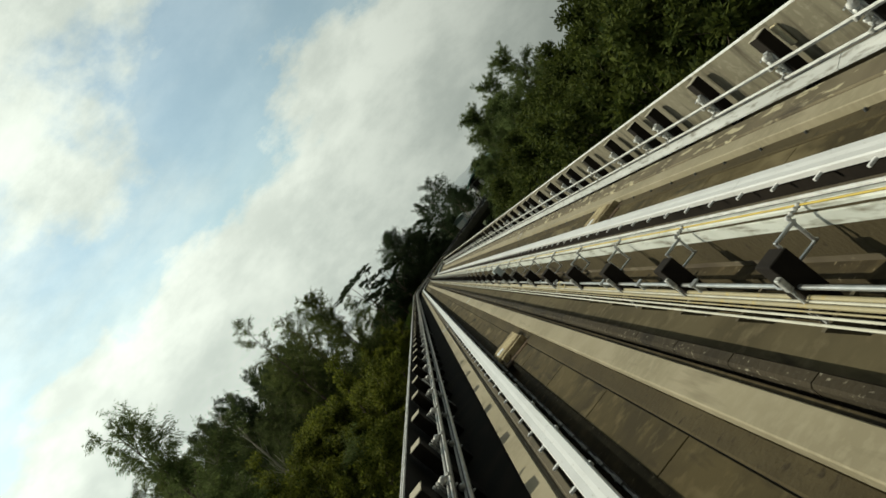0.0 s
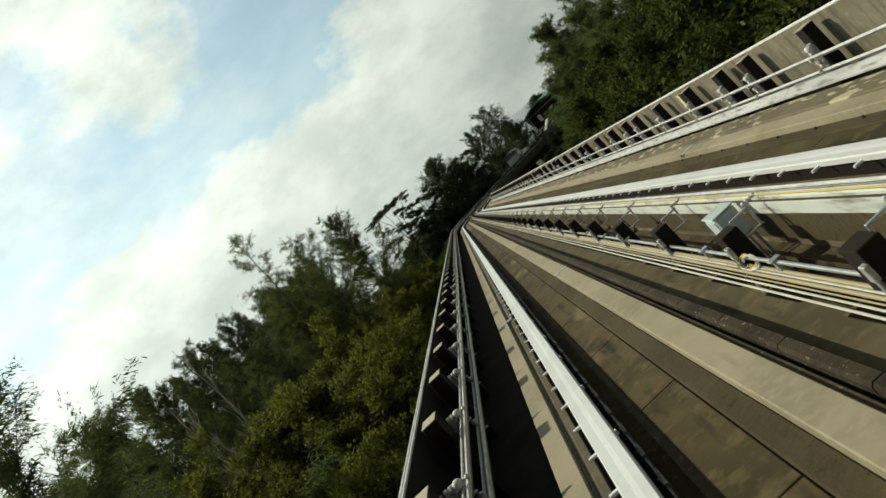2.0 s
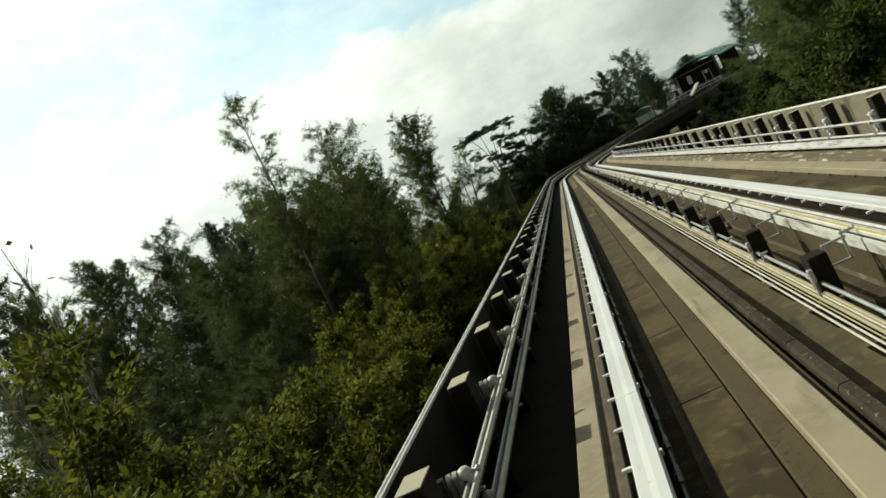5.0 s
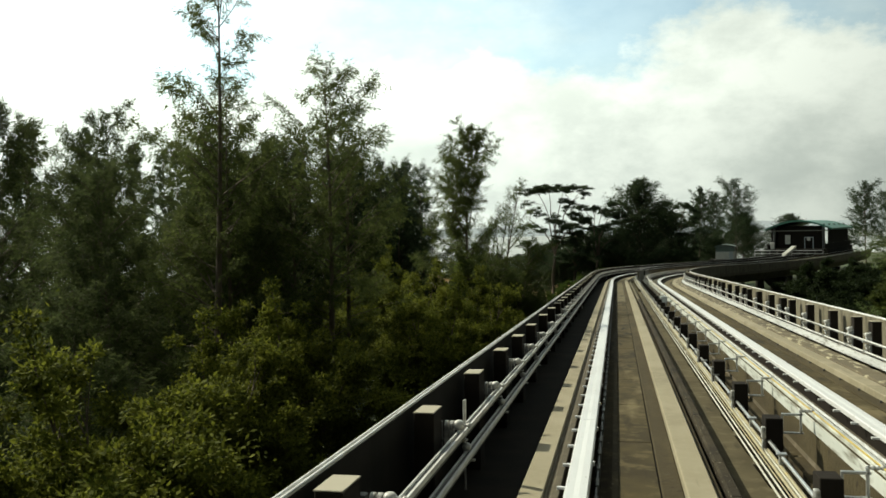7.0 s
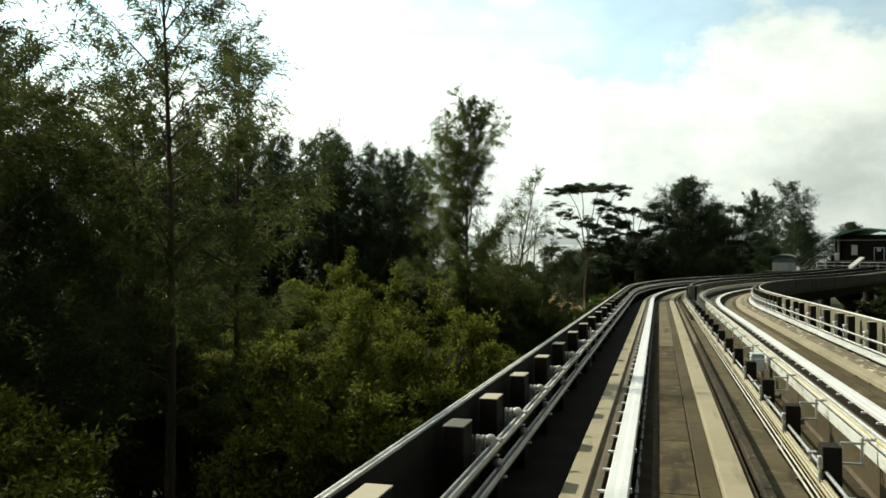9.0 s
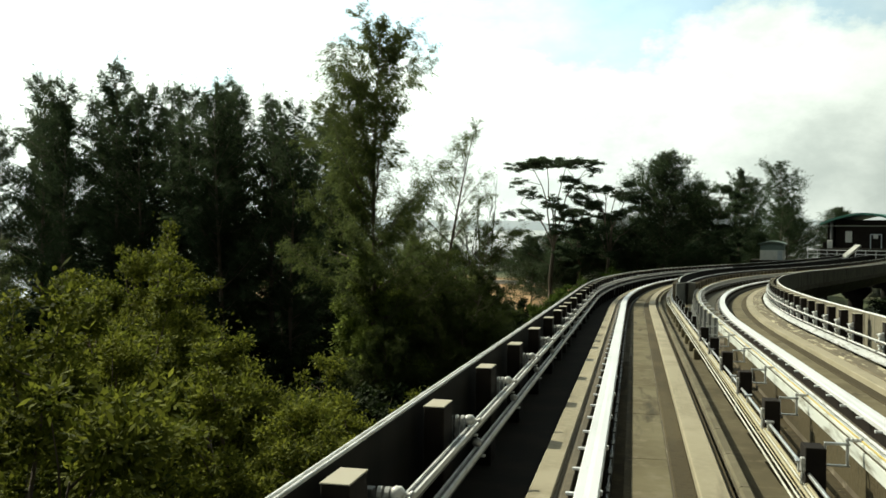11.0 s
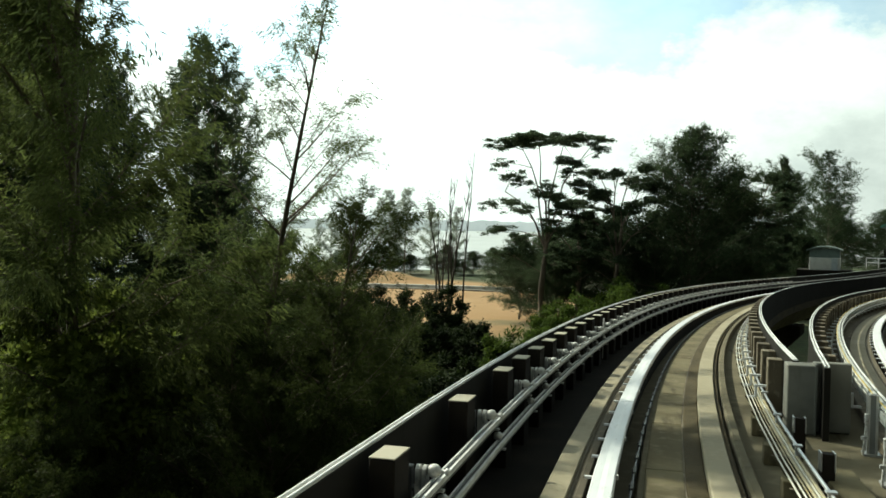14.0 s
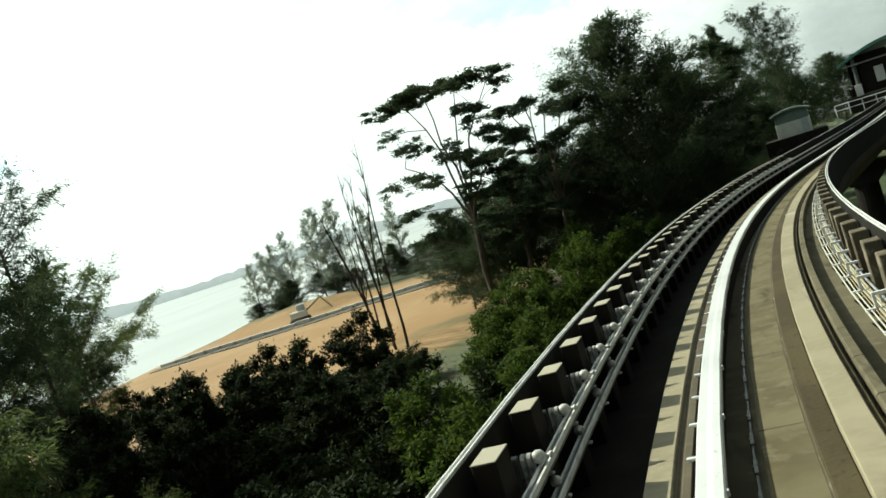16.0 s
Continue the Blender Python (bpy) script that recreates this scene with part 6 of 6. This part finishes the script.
    part("ramp", st, M_WALL, t, "pale stair flight")
    for i in range(3):
        part("pier", rod_bm(bmesh.new(), (0, 6 + 16 * i, GROUND - 0.5 - at.translation.z), (0, 6 + 16 * i, -1.0), 1.0, 16), M_PARAPET, t)
    return t


mid = (place("A", 293, 0, 0) + place("B", 283, 0, 0)) / 2
station(Matrix.Translation((mid.x - 3.6, mid.y + 3.0, mid.z + 0.9)) @ Matrix.Rotation(-BEND, 4, "Z"))


def hut(at):
    t = thing("equipment_hut", "small white hut with a curved grey-green roof on a raised base", "hut", at=at)
    part("base", box_bm(bmesh.new(), -3.6, 3.6, -2.6, 2.6, GROUND - 0.4 - at.translation.z, 0, 0.05), M_PARAPET, t)
    part("wall", box_bm(bmesh.new(), -2.0, 2.0, -1.8, 1.8, 0, 1.75, 0.03), M_WALL, t)
    r = bmesh.new()
    n = 8
    pts = [(-2.3 + 4.6 * i / n, 3.3 + 0.9 * math.sin(math.pi * (0.15 + 0.7 * i / n)) - 0.8) for i in range(n + 1)]
    a = [[r.verts.new((x, y, z)) for x, z in pts] for y in (-2.3, 2.3)]
    c = [[r.verts.new((x, y, z - 0.18)) for x, z in pts] for y in (-2.3, 2.3)]
    for i in range(n):
        r.faces.new((a[0][i], a[0][i + 1], a[1][i + 1], a[1][i]))
        r.faces.new((c[0][i], c[1][i], c[1][i + 1], c[0][i + 1]))
        for k in (0, 1):
            r.faces.new((a[k][i], c[k][i], c[k][i + 1], a[k][i + 1]))
    for i in (0, n):
        r.faces.new((a[0][i], a[1][i], c[1][i], c[0][i]))
    bmesh.ops.recalc_face_normals(r, faces=r.faces)
    part("roof", r, M_HUTROOF, t, "curved grey-green roof")
    part("upper_wall", box_bm(bmesh.new(), -1.95, 1.95, -1.75, 1.75, 1.75, 3.0), M_HUTROOF, t, "grey-green upper wall")
    part("door", box_bm(bmesh.new(), 0.9, 1.7, -1.86, -1.8, 0, 1.7, 0.01), M_BOX, t)
    return t


hut(pose(24.4, 271.0, -7.4, 0, 0, -13))
